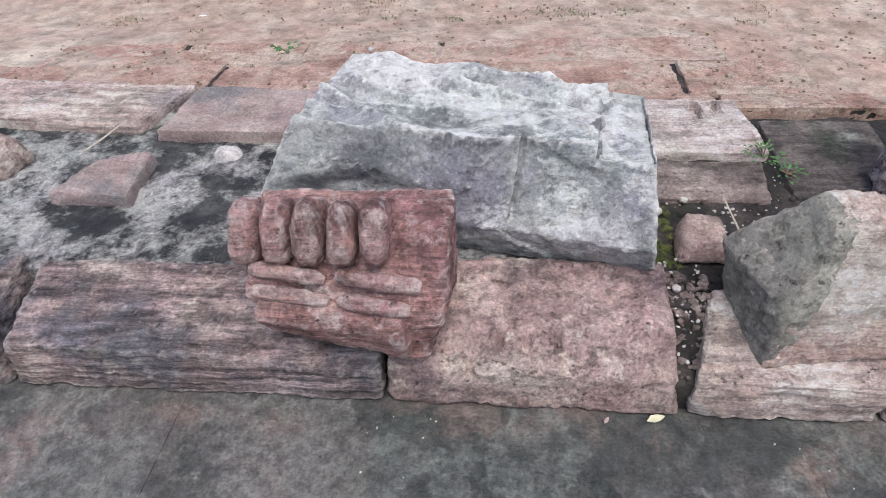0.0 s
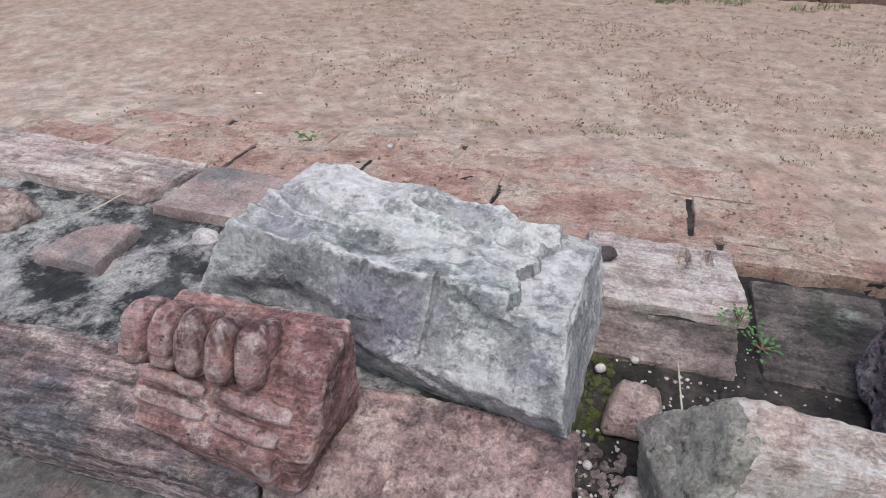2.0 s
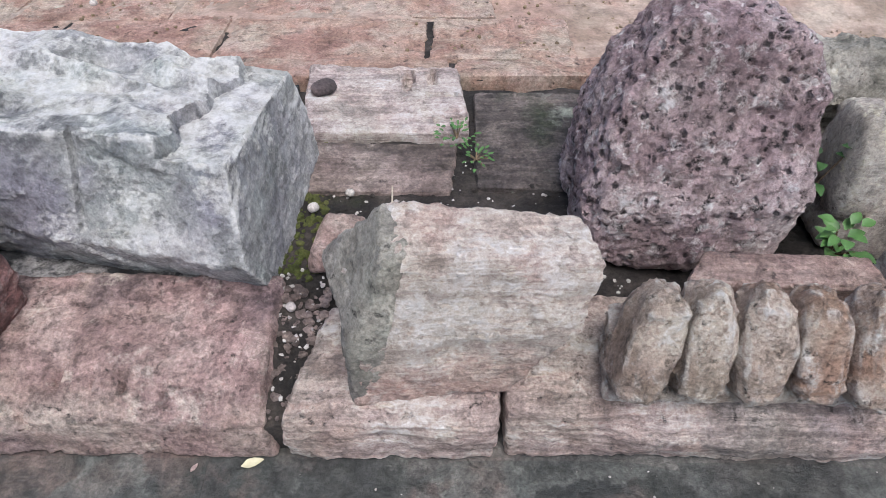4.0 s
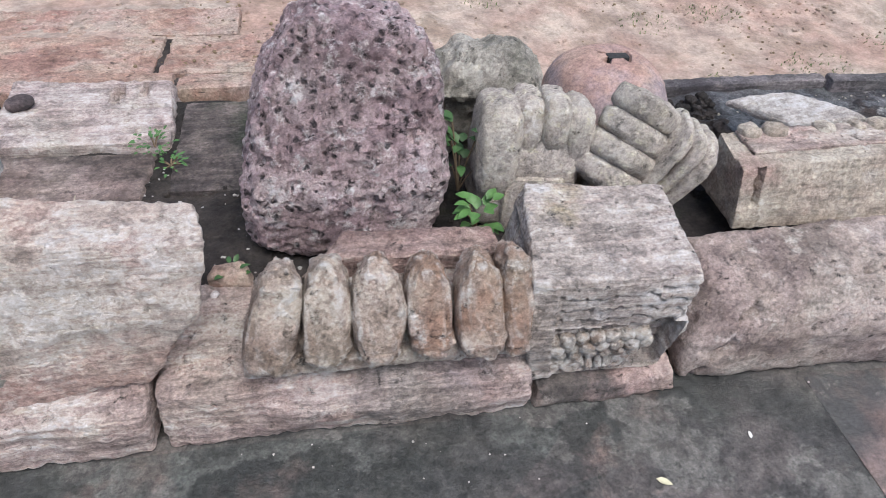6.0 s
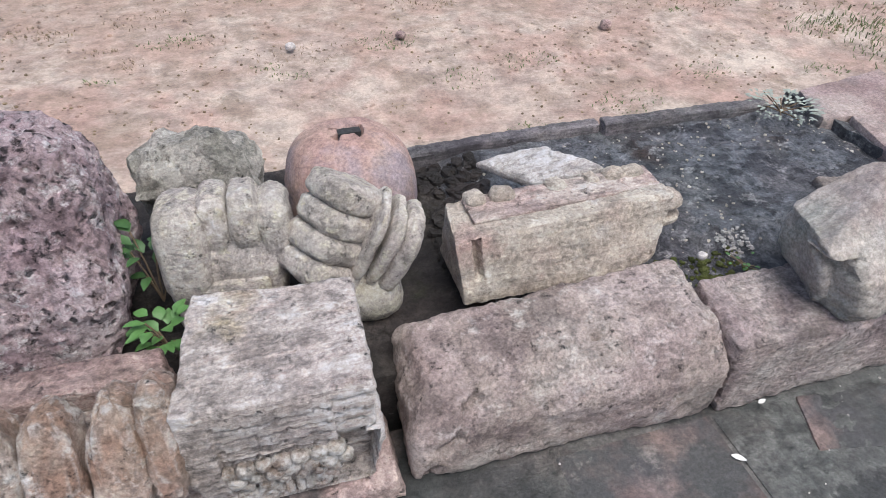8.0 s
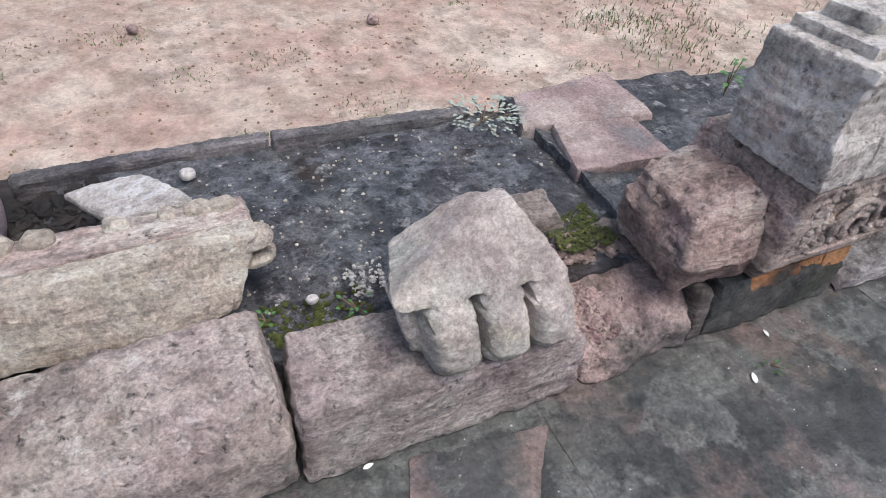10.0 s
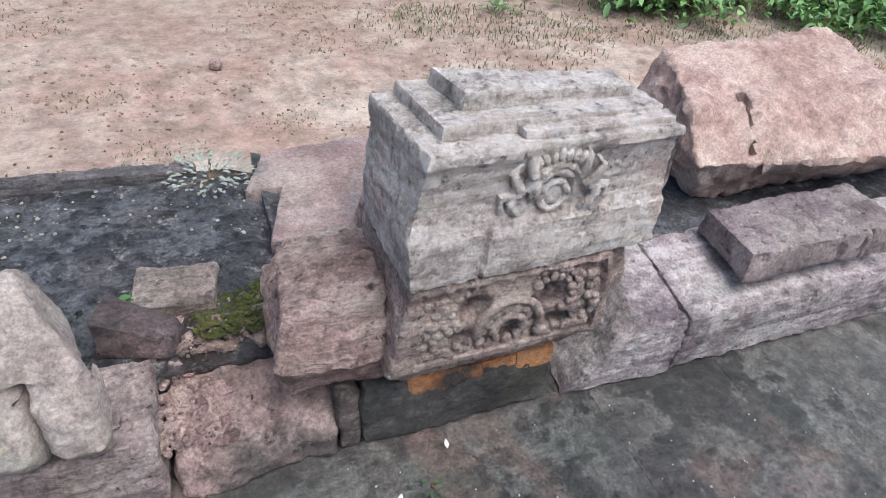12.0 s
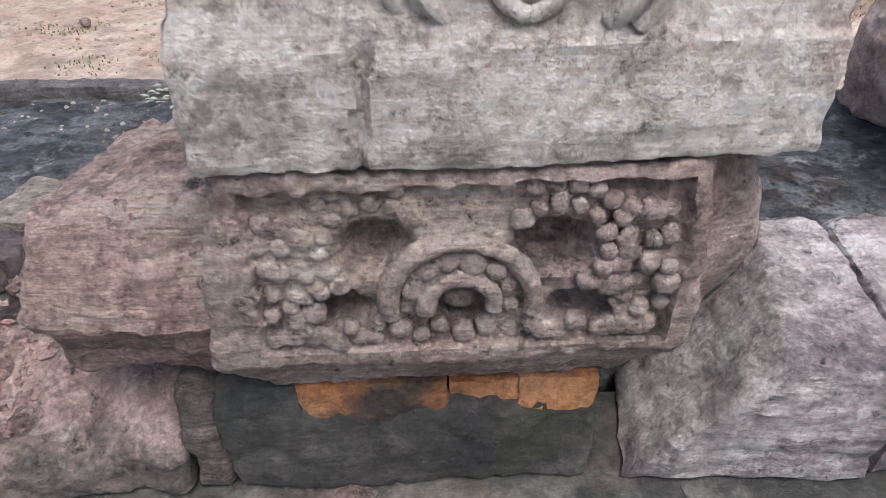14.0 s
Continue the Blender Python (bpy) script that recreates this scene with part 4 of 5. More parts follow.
def domed():
    ob = holder("domed_stone", (2.645, 0.99, 0.22), "smooth terracotta coloured domed stone with a square socket", "domed stone")
    v, f = blob((2.645, 0.99, 0.29), (0.218, 0.225, 0.206), (0, 0, 0), 56, 0.88)
    d = np.maximum(np.abs(v[:, 0] - 2.652) / 0.036, np.abs(v[:, 1] - 0.985) / 0.022)
    v[:, 2] -= 0.05 * (d < 1) * (v[:, 2] > 0.4)
    part("body", roughen((v, f), 0.010, 0.002, seed=13), M["dome"], ob)
    # black block set in the hole: the socket's shade given as a colour
    part("socket", block([ring(2.615, 0.965, 2.690, 1.002, 0.40), ring(2.615, 0.965, 2.690, 1.002, 0.497)], 0.02, 0.004, amp=0.001, fine=0.001), M["black"], ob, "black block painted as the socket's shade")


domed()


def lobed_capital():
    ob = holder("lobed_capital", (2.25, 0.6, 0.2), "grey-brown carved capital fragment with rounded lobes", "carved stone", "capital fragments")
    part("body", block([((2.09, 0.50, 0.2), (2.37, 0.48, 0.2), (2.40, 0.72, 0.2), (2.10, 0.74, 0.2)), ((2.09, 0.53, 0.40), (2.39, 0.51, 0.39), (2.41, 0.72, 0.40), (2.10, 0.74, 0.42)), ((2.12, 0.60, 0.53), (2.39, 0.58, 0.52), (2.40, 0.72, 0.52), (2.12, 0.74, 0.54))], 0.013, 0.03, amp=0.010, fine=0.005, seed=14), M["granite"], ob)
    part("band", block([((2.16, 0.475, 0.2), (2.34, 0.465, 0.2), (2.34, 0.6, 0.2), (2.16, 0.6, 0.2)), ((2.165, 0.505, 0.375), (2.345, 0.495, 0.37), (2.34, 0.6, 0.37), (2.165, 0.6, 0.37))], 0.013, 0.010, amp=0.006, fine=0.004, seed=15), M["granite"], ob)
    for i, (x, y, z, rx, ry, rz) in enumerate(((2.150, 0.610, 0.43, 0.066, 0.105, 0.150), (2.236, 0.630, 0.50, 0.040, 0.085, 0.082), (2.312, 0.622, 0.50, 0.043, 0.085, 0.086), (2.382, 0.615, 0.46, 0.042, 0.090, 0.098))):
        part("lobe", roughen(blob((x, y, z), (rx, ry, rz), (-8, 0, -5), 36, 0.55), 0.008, 0.005, layers=0.003, seed=i), M["granite"], ob)



lobed_capital()


def ribbed_capital():
    ob = holder("ribbed_capital", (2.56, 0.55, 0.2), "tilted speckled stone capital with curved ribs", "carved stone", "capital fragments")
    part("body", roughen(blob((2.54, 0.58, 0.36), (0.10, 0.10, 0.17), (0, 20, 0), 20, 0.8), 0.008, 0.004, seed=16), M["granite"], ob)
    def disc(c, way, radii, square, seed):
        turn = [math.degrees(t) for t in Vector(way).to_track_quat("Z", "Y").to_euler()]
        return roughen(blob(c, radii, turn, 44, square), 0.007, 0.005, seed=seed)
    for i in range(4):
        k = i / 3
        part("rib", disc((2.475 + 0.110 * k, 0.515 + 0.075 * k, 0.365 + 0.165 * k), (0.52, 0.30, 0.80), (0.104 - 0.008 * k, 0.104, 0.042), 0.6, i), M["granite"], ob)
    for i in range(3):
        part("collar", disc((2.618 + 0.038 * i, 0.525 - 0.012 * i, 0.435 - 0.020 * i), (0.86, -0.22, -0.46), (0.105, 0.128 - 0.004 * i, 0.020 + 0.010 * (i == 2)), 0.6, i + 9), M["granite"], ob)
    part("foot", roughen(blob((2.60, 0.50, 0.26), (0.09, 0.09, 0.085), (0, 0, 0), 16, 0.8), 0.01, 0.004), M["granite"], ob)


ribbed_capital()


def knob_slab():
    ob = holder("knobbed_sandstone_slab", (3.15, 0.47, 0.25), "yellowish sandstone slab with knobs along its back", "carved stone")

    def carve(v, u, n):
        v = v.copy()
        v[:, 1] += 0.03 * (np.abs(v[:, 0] - 2.885) < 0.012) * (u[:, 1] < 0.03) * (v[:, 2] > 0.33)
        v[:, 2] += 0.04 * np.clip((v[:, 0] - 3.30) / 0.1, 0, 1) * (u[:, 2] < 0.1)
        v[:, 2] -= 0.012 * (u[:, 2] > 0.97) * (u[:, 1] > 0.35)
        return v
    part("body", block([((2.84, 0.36, 0.255), (3.40, 0.34, 0.26), (3.42, 0.60, 0.26), (2.84, 0.60, 0.26)), ((2.82, 0.40, 0.445), (3.50, 0.44, 0.452), (3.50, 0.60, 0.448), (2.86, 0.60, 0.44))], 0.010, 0.008, carve, amp=0.008, fine=0.004, layers=0.002, seed=17), M["yellow"], ob)
    for i, (x, r) in enumerate(((2.935, 0.030), (3.02, 0.034), (3.19, 0.030), (3.30, 0.022), (3.38, 0.034), (3.44, 0.034))):
        part("knob", roughen(blob((x, 0.578, 0.443), (r, 0.03, 0.024), (0, 0, 0), 18, 0.7), 0.012, 0.005, seed=i), M["yellow"], ob)
    part("top_band", block([((2.90, 0.475, 0.432), (3.49, 0.49, 0.436), (3.49, 0.60, 0.436), (2.90, 0.60, 0.432)), ((2.90, 0.478, 0.448), (3.49, 0.492, 0.456), (3.49, 0.60, 0.454), (2.90, 0.60, 0.446))], 0.011, 0.006, amp=0.006, fine=0.003, seed=71), M["kerb_orange"], ob, "pinkish top band")
    for z in (0.40, 0.345):
        part("tooth", roughen(blob((3.49, 0.46, z + 0.02), (0.05, 0.05, 0.02), (0, -8, 0), 14, 0.8), 0.008, 0.003, seed=z), M["yellow"], ob)


knob_slab()

thing("leaning_flagstone", block([((3.04, 0.88, 0.345), (3.17, 0.665, 0.375), (3.38, 0.615, 0.425), (3.26, 0.85, 0.385)), ((3.04, 0.885, 0.375), (3.17, 0.67, 0.405), (3.38, 0.62, 0.455), (3.26, 0.855, 0.415))], 0.014, 0.012, amp=0.012, fine=0.003, seed=18), M["plate"], "bleached thin broken flagstone propped on rubble", "flagstone")


def paw_carve(v, u, n):
    """Three fat digits curling over the front, parted by square-headed grooves; a broken upper edge behind."""
    v = v.copy()
    front = np.clip(1 - u[:, 1] / 0.55, 0, 1)
    low = np.clip((0.452 - v[:, 2]) / 0.012, 0, 1)
    mids = np.array((3.848, 3.982, 4.112))
    off = np.abs(v[:, 0:1] - 0.09 * (0.43 - v[:, 2:3]) - mids[None, :]).min(axis=1)
    swell = np.clip(off / 0.0670, 0, 1)
    v[:, 1] += low * front * (0.045 * swell ** 3.5 + 0.050 * (swell > 0.86))
    tip = np.clip((0.275 - v[:, 2]) / 0.06, 0, 1)
    v[:, 1] += 0.030 * front * tip ** 2
    v[:, 2] += 0.028 * front * np.clip(1 - u[:, 2] / 0.1, 0, 1) * swell ** 2
    return v


thing("carved_paw_fragment", block([
    ((3.798, 0.020, 0.212), (4.175, 0.012, 0.205), (4.084, 0.27, 0.25), (3.817, 0.29, 0.265)),
    ((3.764, -0.020, 0.295), (4.189, -0.030, 0.29), (4.094, 0.28, 0.31), (3.793, 0.30, 0.32)),
    ((3.741, 0.005, 0.390), (4.189, -0.010, 0.385), (4.099, 0.29, 0.36), (3.784, 0.31, 0.375)),
    ((3.712, 0.075, 0.470), (4.166, 0.045, 0.458), (4.099, 0.28, 0.43), (3.784, 0.30, 0.460)),
    ((3.975, 0.205, 0.585), (4.056, 0.190, 0.598), (4.065, 0.25, 0.584), (3.975, 0.27, 0.572))], 0.0075, 0.022, paw_carve, amp=0.008, fine=0.004, seed=19),
    M["hand"], "greyish brown carved stone paw with three curled digits", "carved stone")

thing("flat_brown_stone", block([((4.20, 0.42, 0.2), (4.43, 0.40, 0.2), (4.45, 0.58, 0.2), (4.22, 0.61, 0.2)), ((4.205, 0.425, 0.268), (4.425, 0.405, 0.262), (4.44, 0.575, 0.265), (4.225, 0.60, 0.270))], 0.013, 0.010, amp=0.012, fine=0.004, seed=62), M["flag_brown"], "flat brownish broken stone set in cement", "stone")
thing("dark_wedge_stone", block([((4.125, 0.325, 0.2), (4.305, 0.285, 0.2), (4.335, 0.37, 0.2), (4.16, 0.45, 0.2)), ((4.12, 0.335, 0.325), (4.305, 0.295, 0.250), (4.33, 0.375, 0.255), (4.16, 0.45, 0.330))], 0.011, 0.008, amp=0.010, fine=0.004, seed=20), M["dark_stone"], "small dark purple wedge of stone", "stone")

thing("rough_red_block", block([((4.55, 0.05, 0.24), (4.80, 0.04, 0.24), (4.83, 0.36, 0.25), (4.58, 0.36, 0.25)), ((4.535, 0.01, 0.36), (4.79, 0.0, 0.35), (4.83, 0.36, 0.38), (4.55, 0.34, 0.40)), ((4.56, 0.07, 0.50), (4.79, 0.05, 0.51), (4.82, 0.36, 0.50), (4.58, 0.33, 0.49))], 0.012, 0.018, amp=0.022, fine=0.007, layers=0.008, seed=21), M["rough_red"], "rough reddish brown weathered stone block", "stone block")


def lotus():
    ob = holder("carved_lotus_block", (5.07, 0.12, 0.22), "brown sandstone block with beaded arches carved in front", "carved stone")
    hollows = ((4.984, 0.482, 0.040, 0.032), (5.188, 0.476, 0.042, 0.030), (4.935, 0.402, 0.036, 0.024), (5.228, 0.386, 0.038, 0.024), (5.081, 0.402, 0.036, 0.044))

    def carve(v, u, n):
        v = v.copy()
        front = u[:, 1] < 0.03
        panel = (v[:, 0] > 4.85) & (v[:, 0] < 5.33) & (v[:, 2] > 0.345) & (v[:, 2] < 0.56)
        v[:, 1] += 0.016 * panel * front
        for cx, cz, rx, rz in hollows:
            d = np.hypot((v[:, 0] - cx) / rx, (v[:, 2] - cz) / rz)
            v[:, 1] += 0.085 * np.clip(1.25 - d, 0, 0.75) * front
        return v
    part("body", block([((4.84, 0.03, 0.222), (5.30, 0.04, 0.222), (5.40, 0.36, 0.23), (4.84, 0.36, 0.23)), ((4.775, -0.04, 0.32), (5.37, -0.03, 0.32), (5.50, 0.36, 0.34), (4.78, 0.38, 0.34)),
                        ((4.80, -0.05, 0.47), (5.36, -0.045, 0.46), (5.51, 0.36, 0.46), (4.79, 0.38, 0.47)), ((4.825, -0.035, 0.582), (5.345, -0.025, 0.576), (5.44, 0.36, 0.58), (4.82, 0.38, 0.58))],
                       0.0065, 0.012, carve, amp=0.009, fine=0.005, layers=0.003, seed=22), M["lotus"], ob)
    part("side_shoulder", block([((5.31, 0.06, 0.26), (5.42, 0.08, 0.26), (5.44, 0.34, 0.26), (5.32, 0.34, 0.26)), ((5.33, -0.005, 0.40), (5.475, 0.04, 0.42), (5.50, 0.34, 0.42), (5.34, 0.34, 0.40)), ((5.32, 0.0, 0.574), (5.42, 0.03, 0.566), (5.45, 0.34, 0.566), (5.33, 0.34, 0.574))], 0.014, 0.03, amp=0.012, fine=0.004, seed=23), M["lotus"], ob)
    rng = random.Random(4)
    y = -0.029

    def face(x, z):
        """Depth of the carved panel's ground at a place on the front."""
        k = (x - 4.78) / 0.58
        mid = -0.048 + 0.005 * k
        return 0.016 + (mid + 0.010 * (0.47 - z) / 0.15 if z < 0.47 else mid + 0.016 * (z - 0.47) / 0.11)

    def bead(x, z, r):
        part("bead", roughen(blob((x, face(x, z) - 0.003 + rng.uniform(-0.003, 0.003), z), (r * rng.uniform(0.9, 1.2), r * 0.8, r * rng.uniform(0.9, 1.15)), (0, rng.uniform(-30, 30), 0), 16, 0.70), r * 0.4, 0.003, seed=x * 9 + z), M["lotus"], ob)
    for c, rad, n, a0, a1 in (((5.081, 0.408), 0.060, 8, -5, 185), ((4.984, 0.482), 0.058, 9, 45, 225), ((5.188, 0.476), 0.058, 9, -45, 135), ((4.984, 0.482), 0.080, 10, 70, 215), ((5.188, 0.476), 0.082, 10, -35, 110), ((4.935, 0.402), 0.052, 8, 110, 330), ((5.228, 0.386), 0.052, 8, -150, 60)):
        for i in range(n):
            t = radians(a0 + (a1 - a0) * i / (n - 1))
            bead(c[0] + rad * math.cos(t), c[1] + rad * math.sin(t), rng.uniform(0.009, 0.0125))
    for x in (4.862, 4.884, 4.905, 5.265, 5.29, 5.315):
        for i in range(6):
            bead(x + rng.uniform(-0.006, 0.006), 0.362 + 0.032 * i + rng.uniform(-0.006, 0.006), rng.uniform(0.009, 0.0135))
    for i in range(17):
        bead(4.87 + 0.027 * i + rng.uniform(-0.005, 0.005), 0.358 + 0.012 * (i % 2), rng.uniform(0.009, 0.013))
    for cx, cz, rad in ((5.081, 0.405, 0.040), (5.081, 0.408, 0.085)):
        part("carved_arch", roughen(tube(arc((cx, -0.034, cz), rad, -10, 190, 30), 0.010, 10), 0.007, 0.003), M["lotus"], ob)
    part("boss", roughen(blob((5.081, y + 0.030, 0.408), (0.022, 0.016, 0.030), seg=18, square=0.8), 0.006, 0.003), M["lotus"], ob)


lotus()


def top_block():
    ob = holder("carved_cornice_block", (5.13, 0.12, 0.58), "whitish grey stepped stone block with a carved medallion", "carved stone")

    def carve(v, u, n):
        v = v.copy()
        front = u[:, 1] < 0.03
        side = u[:, 0] < 0.02
        rec = np.sqrt(np.clip(np.sin(np.clip((v[:, 2] - 0.700) / 0.165, 0, 1) * math.pi), 0, 1))
        v[:, 1] += 0.022 * rec * front
        v[:, 0] += 0.015 * rec * side
        crack = np.abs(v[:, 0] - 4.985 - 0.1 * (v[:, 2] - 0.65)) < 0.006
        v[:, 1] += 0.010 * crack * front * (v[:, 2] < 0.7)
        return v
    part("body", block([((4.815, -0.048, 0.584), (5.46, -0.015, 0.579), (5.45, 0.29, 0.582), (4.80, 0.28, 0.584)), ((4.805, -0.033, 0.75), (5.47, 0.0, 0.75), (5.46, 0.29, 0.75), (4.79, 0.28, 0.75)), ((4.845, -0.025, 0.90), (5.47, 0.01, 0.885), (5.46, 0.29, 0.89), (4.81, 0.27, 0.90))],
                       0.008, 0.006, carve, amp=0.007, fine=0.004, layers=0.004, seed=24), M["top"], ob)
    part("step", block([((4.885, 0.03, 0.89), (5.44, 0.06, 0.88), (5.43, 0.28, 0.88), (4.86, 0.26, 0.89)), ((4.89, 0.033, 0.927), (5.44, 0.063, 0.914), (5.43, 0.28, 0.914), (4.865, 0.26, 0.927))], 0.008, 0.004, amp=0.005, fine=0.003, layers=0.0015, seed=25), M["top"], ob)
    part("step", block([((4.955, 0.10, 0.92), (5.39, 0.12, 0.908), (5.38, 0.25, 0.905), (4.93, 0.25, 0.92)), ((4.96, 0.103, 0.962), (5.385, 0.123, 0.936), (5.34, 0.19, 0.940), (4.935, 0.24, 0.965))], 0.008, 0.004, amp=0.007, fine=0.004, layers=0.0015, seed=26), M["top"], ob)
    part("fillet", block([((5.06, 0.005, 0.895), (5.45, 0.03, 0.885), (5.45, 0.07, 0.885), (5.06, 0.05, 0.895)), ((5.06, 0.008, 0.912), (5.45, 0.032, 0.90), (5.45, 0.07, 0.90), (5.06, 0.05, 0.912))], 0.008, 0.003, amp=0.004, fine=0.002), M["top"], ob)
    cx, cz, y = 5.145, 0.768, -0.004
    part("medallion_ring", roughen(tube(arc((cx, y + 0.001, cz - 0.008), 0.034, -90, 268, 40), 0.0075, 10), 0.006, 0.004), M["top"], ob)
    part("medallion_boss", roughen(blob((cx, y + 0.006, cz - 0.008), (0.027, 0.008, 0.027), seg=16), 0.006, 0.003), M["top"], ob)
    for rad, a0, a1 in ((0.052, -5, 185), (0.067, 15, 165)):
        part("medallion_arch", roughen(tube(arc((cx, y + 0.002, cz), rad, a0, a1, 26), 0.0065, 8), 0.014, 0.006), M["top"], ob)
    for s in (-1, 1):
        for k, (dx, dz, h, lean) in enumerate(((0.066, 0.055, 0.05, 0.01), (0.088, 0.03, 0.05, 0.03), (0.085, -0.03, 0.035, 0.035), (0.115, -0.02, 0.045, 0.0))):
            x = cx + s * dx * 0.9
            part("leaf_scroll", roughen(tube([(x, y + 0.003, cz + dz - 0.02), (x + s * lean * 0.5, y - 0.008, cz + dz), (x + s * lean, y - 0.006, cz + dz + h * 0.6), (x + s * lean * 0.4, y, cz + dz + h)], [0.007, 0.010, 0.009, 0.004], 10), 0.008, 0.003, seed=k + s), M["top"], ob)
        part("bracket", roughen(tube([(cx + s * 0.085, y, cz + 0.006), (cx + s * 0.130, y - 0.004, cz + 0.004), (cx + s * 0.128, y - 0.002, cz - 0.024), (cx + s * 0.104, y, cz - 0.056)], [0.008, 0.011, 0.010, 0.006], 10), 0.008, 0.003), M["top"], ob)
    for i in range(7):
        part("petal", roughen(blob((cx + 0.018 * (i - 3), y, cz + 0.092 - 0.004 * abs(i - 3)), (0.010, 0.012, 0.018), (0, (i - 3) * 12, 0), 10), 0.003, 0.001, seed=i), M["top"], ob)


top_block()


def boulder_crack(v, u, n):
    v = v.copy()
    for x0, y0, x1, y1 in ((6.43, 0.72, 6.36, 0.53), (6.42, 0.50, 6.41, 0.38)):
        a, b = np.array((x0, y0)), np.array((x1, y1))
        p = v[:, :2] - a
        k = np.clip(p @ (b - a) / ((b - a) @ (b - a)), 0, 1)
        d = np.linalg.norm(p - k[:, None] * (b - a), axis=1)
        v[:, 2] -= 0.06 * (d < 0.013) * (u[:, 2] > 0.5)
    return v


thing("pink_boulder", block([((6.24, 0.60, 0.2), (7.35, 0.60, 0.2), (7.4, 1.1, 0.2), (6.25, 1.1, 0.2)), ((6.11, 0.52, 0.40), (7.25, 0.36, 0.41), (7.4, 1.15, 0.42), (6.22, 1.10, 0.42)), ((6.16, 0.70, 0.555), (7.2, 0.60, 0.57), (7.3, 1.15, 0.65), (6.33, 1.10, 0.60))], 0.012, 0.012, boulder_crack, amp=0.040, fine=0.005, seed=27), M["boulder"], "large pink cracked boulder with orange underside", "boulder")


def side_notches(v, u, n):
    v = v.copy()
    for x in (6.36, 6.45, 6.49):
        v[:, 1] += 0.025 * np.clip(1 - np.abs(v[:, 0] - x) / 0.014, 0, 1) * (u[:, 1] < 0.03)
    return v


thing("dark_carved_block", block([((5.955, 0.05, 0.275), (6.62, 0.05, 0.275), (6.64, 0.32, 0.285), (5.99, 0.31, 0.285)), ((5.97, 0.065, 0.375), (6.62, 0.06, 0.372), (6.64, 0.31, 0.385), (5.985, 0.30, 0.38))], 0.011, 0.008, side_notches, amp=0.016, fine=0.005, seed=28), M["dark_block"], "dark mauve carved stone block lying on kerb", "carved stone")

thing("small_red_stone", block([((1.33, 0.33, 0.18), (1.46, 0.32, 0.18), (1.45, 0.40, 0.18), (1.34, 0.40, 0.18)), ((1.34, 0.335, 0.245), (1.44, 0.33, 0.24), (1.43, 0.39, 0.25), (1.35, 0.39, 0.25))], 0.012, 0.012, amp=0.012, fine=0.004, seed=61), M["brick_red"], "small worn brick piece on soil", "stone")
thing("black_cap_stone", roughen(blob((0.66, 1.21, 0.262), (0.045, 0.035, 0.022), (0, 0, 20), 16, 0.8), 0.01, 0.003), M["dark_stone"], "small black stone on pale block", "stone")
# loose stones over the left part of the bed
thing("flat_pink_stone", block([((-1.50, 0.64, 0.2), (-1.17, 0.62, 0.2), (-1.20, 0.92, 0.2), (-1.40, 0.86, 0.2)), ((-1.49, 0.65, 0.268), (-1.18, 0.63, 0.265), (-1.21, 0.92, 0.27), (-1.40, 0.86, 0.27))], 0.016, 0.012, amp=0.014, fine=0.004, seed=29), M["slab_pink"], "flat pinkish broken stone set in cement", "stone")
thing("brown_lump", block([((-1.98, 0.78, 0.2), (-1.74, 0.76, 0.2), (-1.74, 0.96, 0.2), (-1.98, 0.98, 0.2)), ((-1.96, 0.80, 0.34), (-1.76, 0.79, 0.33), (-1.78, 0.95, 0.34), (-1.96, 0.96, 0.35))], 0.018, 0.05, amp=0.03, fine=0.006, seed=30), M["rough_red"], "brown rounded stone lump", "stone")
thing("chalky_chunk", block([((-0.98, 0.93, 0.2), (-0.86, 0.92, 0.2), (-0.86, 1.0, 0.2), (-0.98, 1.01, 0.2)), ((-0.97, 0.94, 0.255), (-0.88, 0.93, 0.25), (-0.88, 0.99, 0.255), (-0.96, 1.0, 0.26))], 0.012, 0.02, amp=0.015, fine=0.004, seed=31), M["pebble"], "chalky white chunk of stone", "stone")


# ---- plants, litter and clods ----
def leaf_geo(c, way, length, width, droop=0.25, fold=0.15):
    """One leaf: a pointed blade of eight faces, folded along its rib."""
    way = Vector(way).normalized()
    side = way.cross(Vector((0, 0, 1)))
    side = side.normalized() if side.length > 0.05 else Vector((1, 0, 0))
    up = side.cross(way).normalized()
    v = []
    for k, w in ((0.0, 0.08), (0.3, 0.85), (0.6, 0.8), (0.85, 0.4), (1.0, 0.02)):
        mid = Vector(c) + way * length * k - Vector((0, 0, 1)) * droop * length * k * k
        for s in (-1, 0, 1):
            v.append(tuple(mid + side * s * w * width / 2 + up * abs(s) * fold * width * w))
    f = []
    for i in range(4):
        for j in range(2):
            f.append((i * 3 + j, i * 3 + j + 1, i * 3 + j + 4, i * 3 + j + 3))
    return np.array(v), f


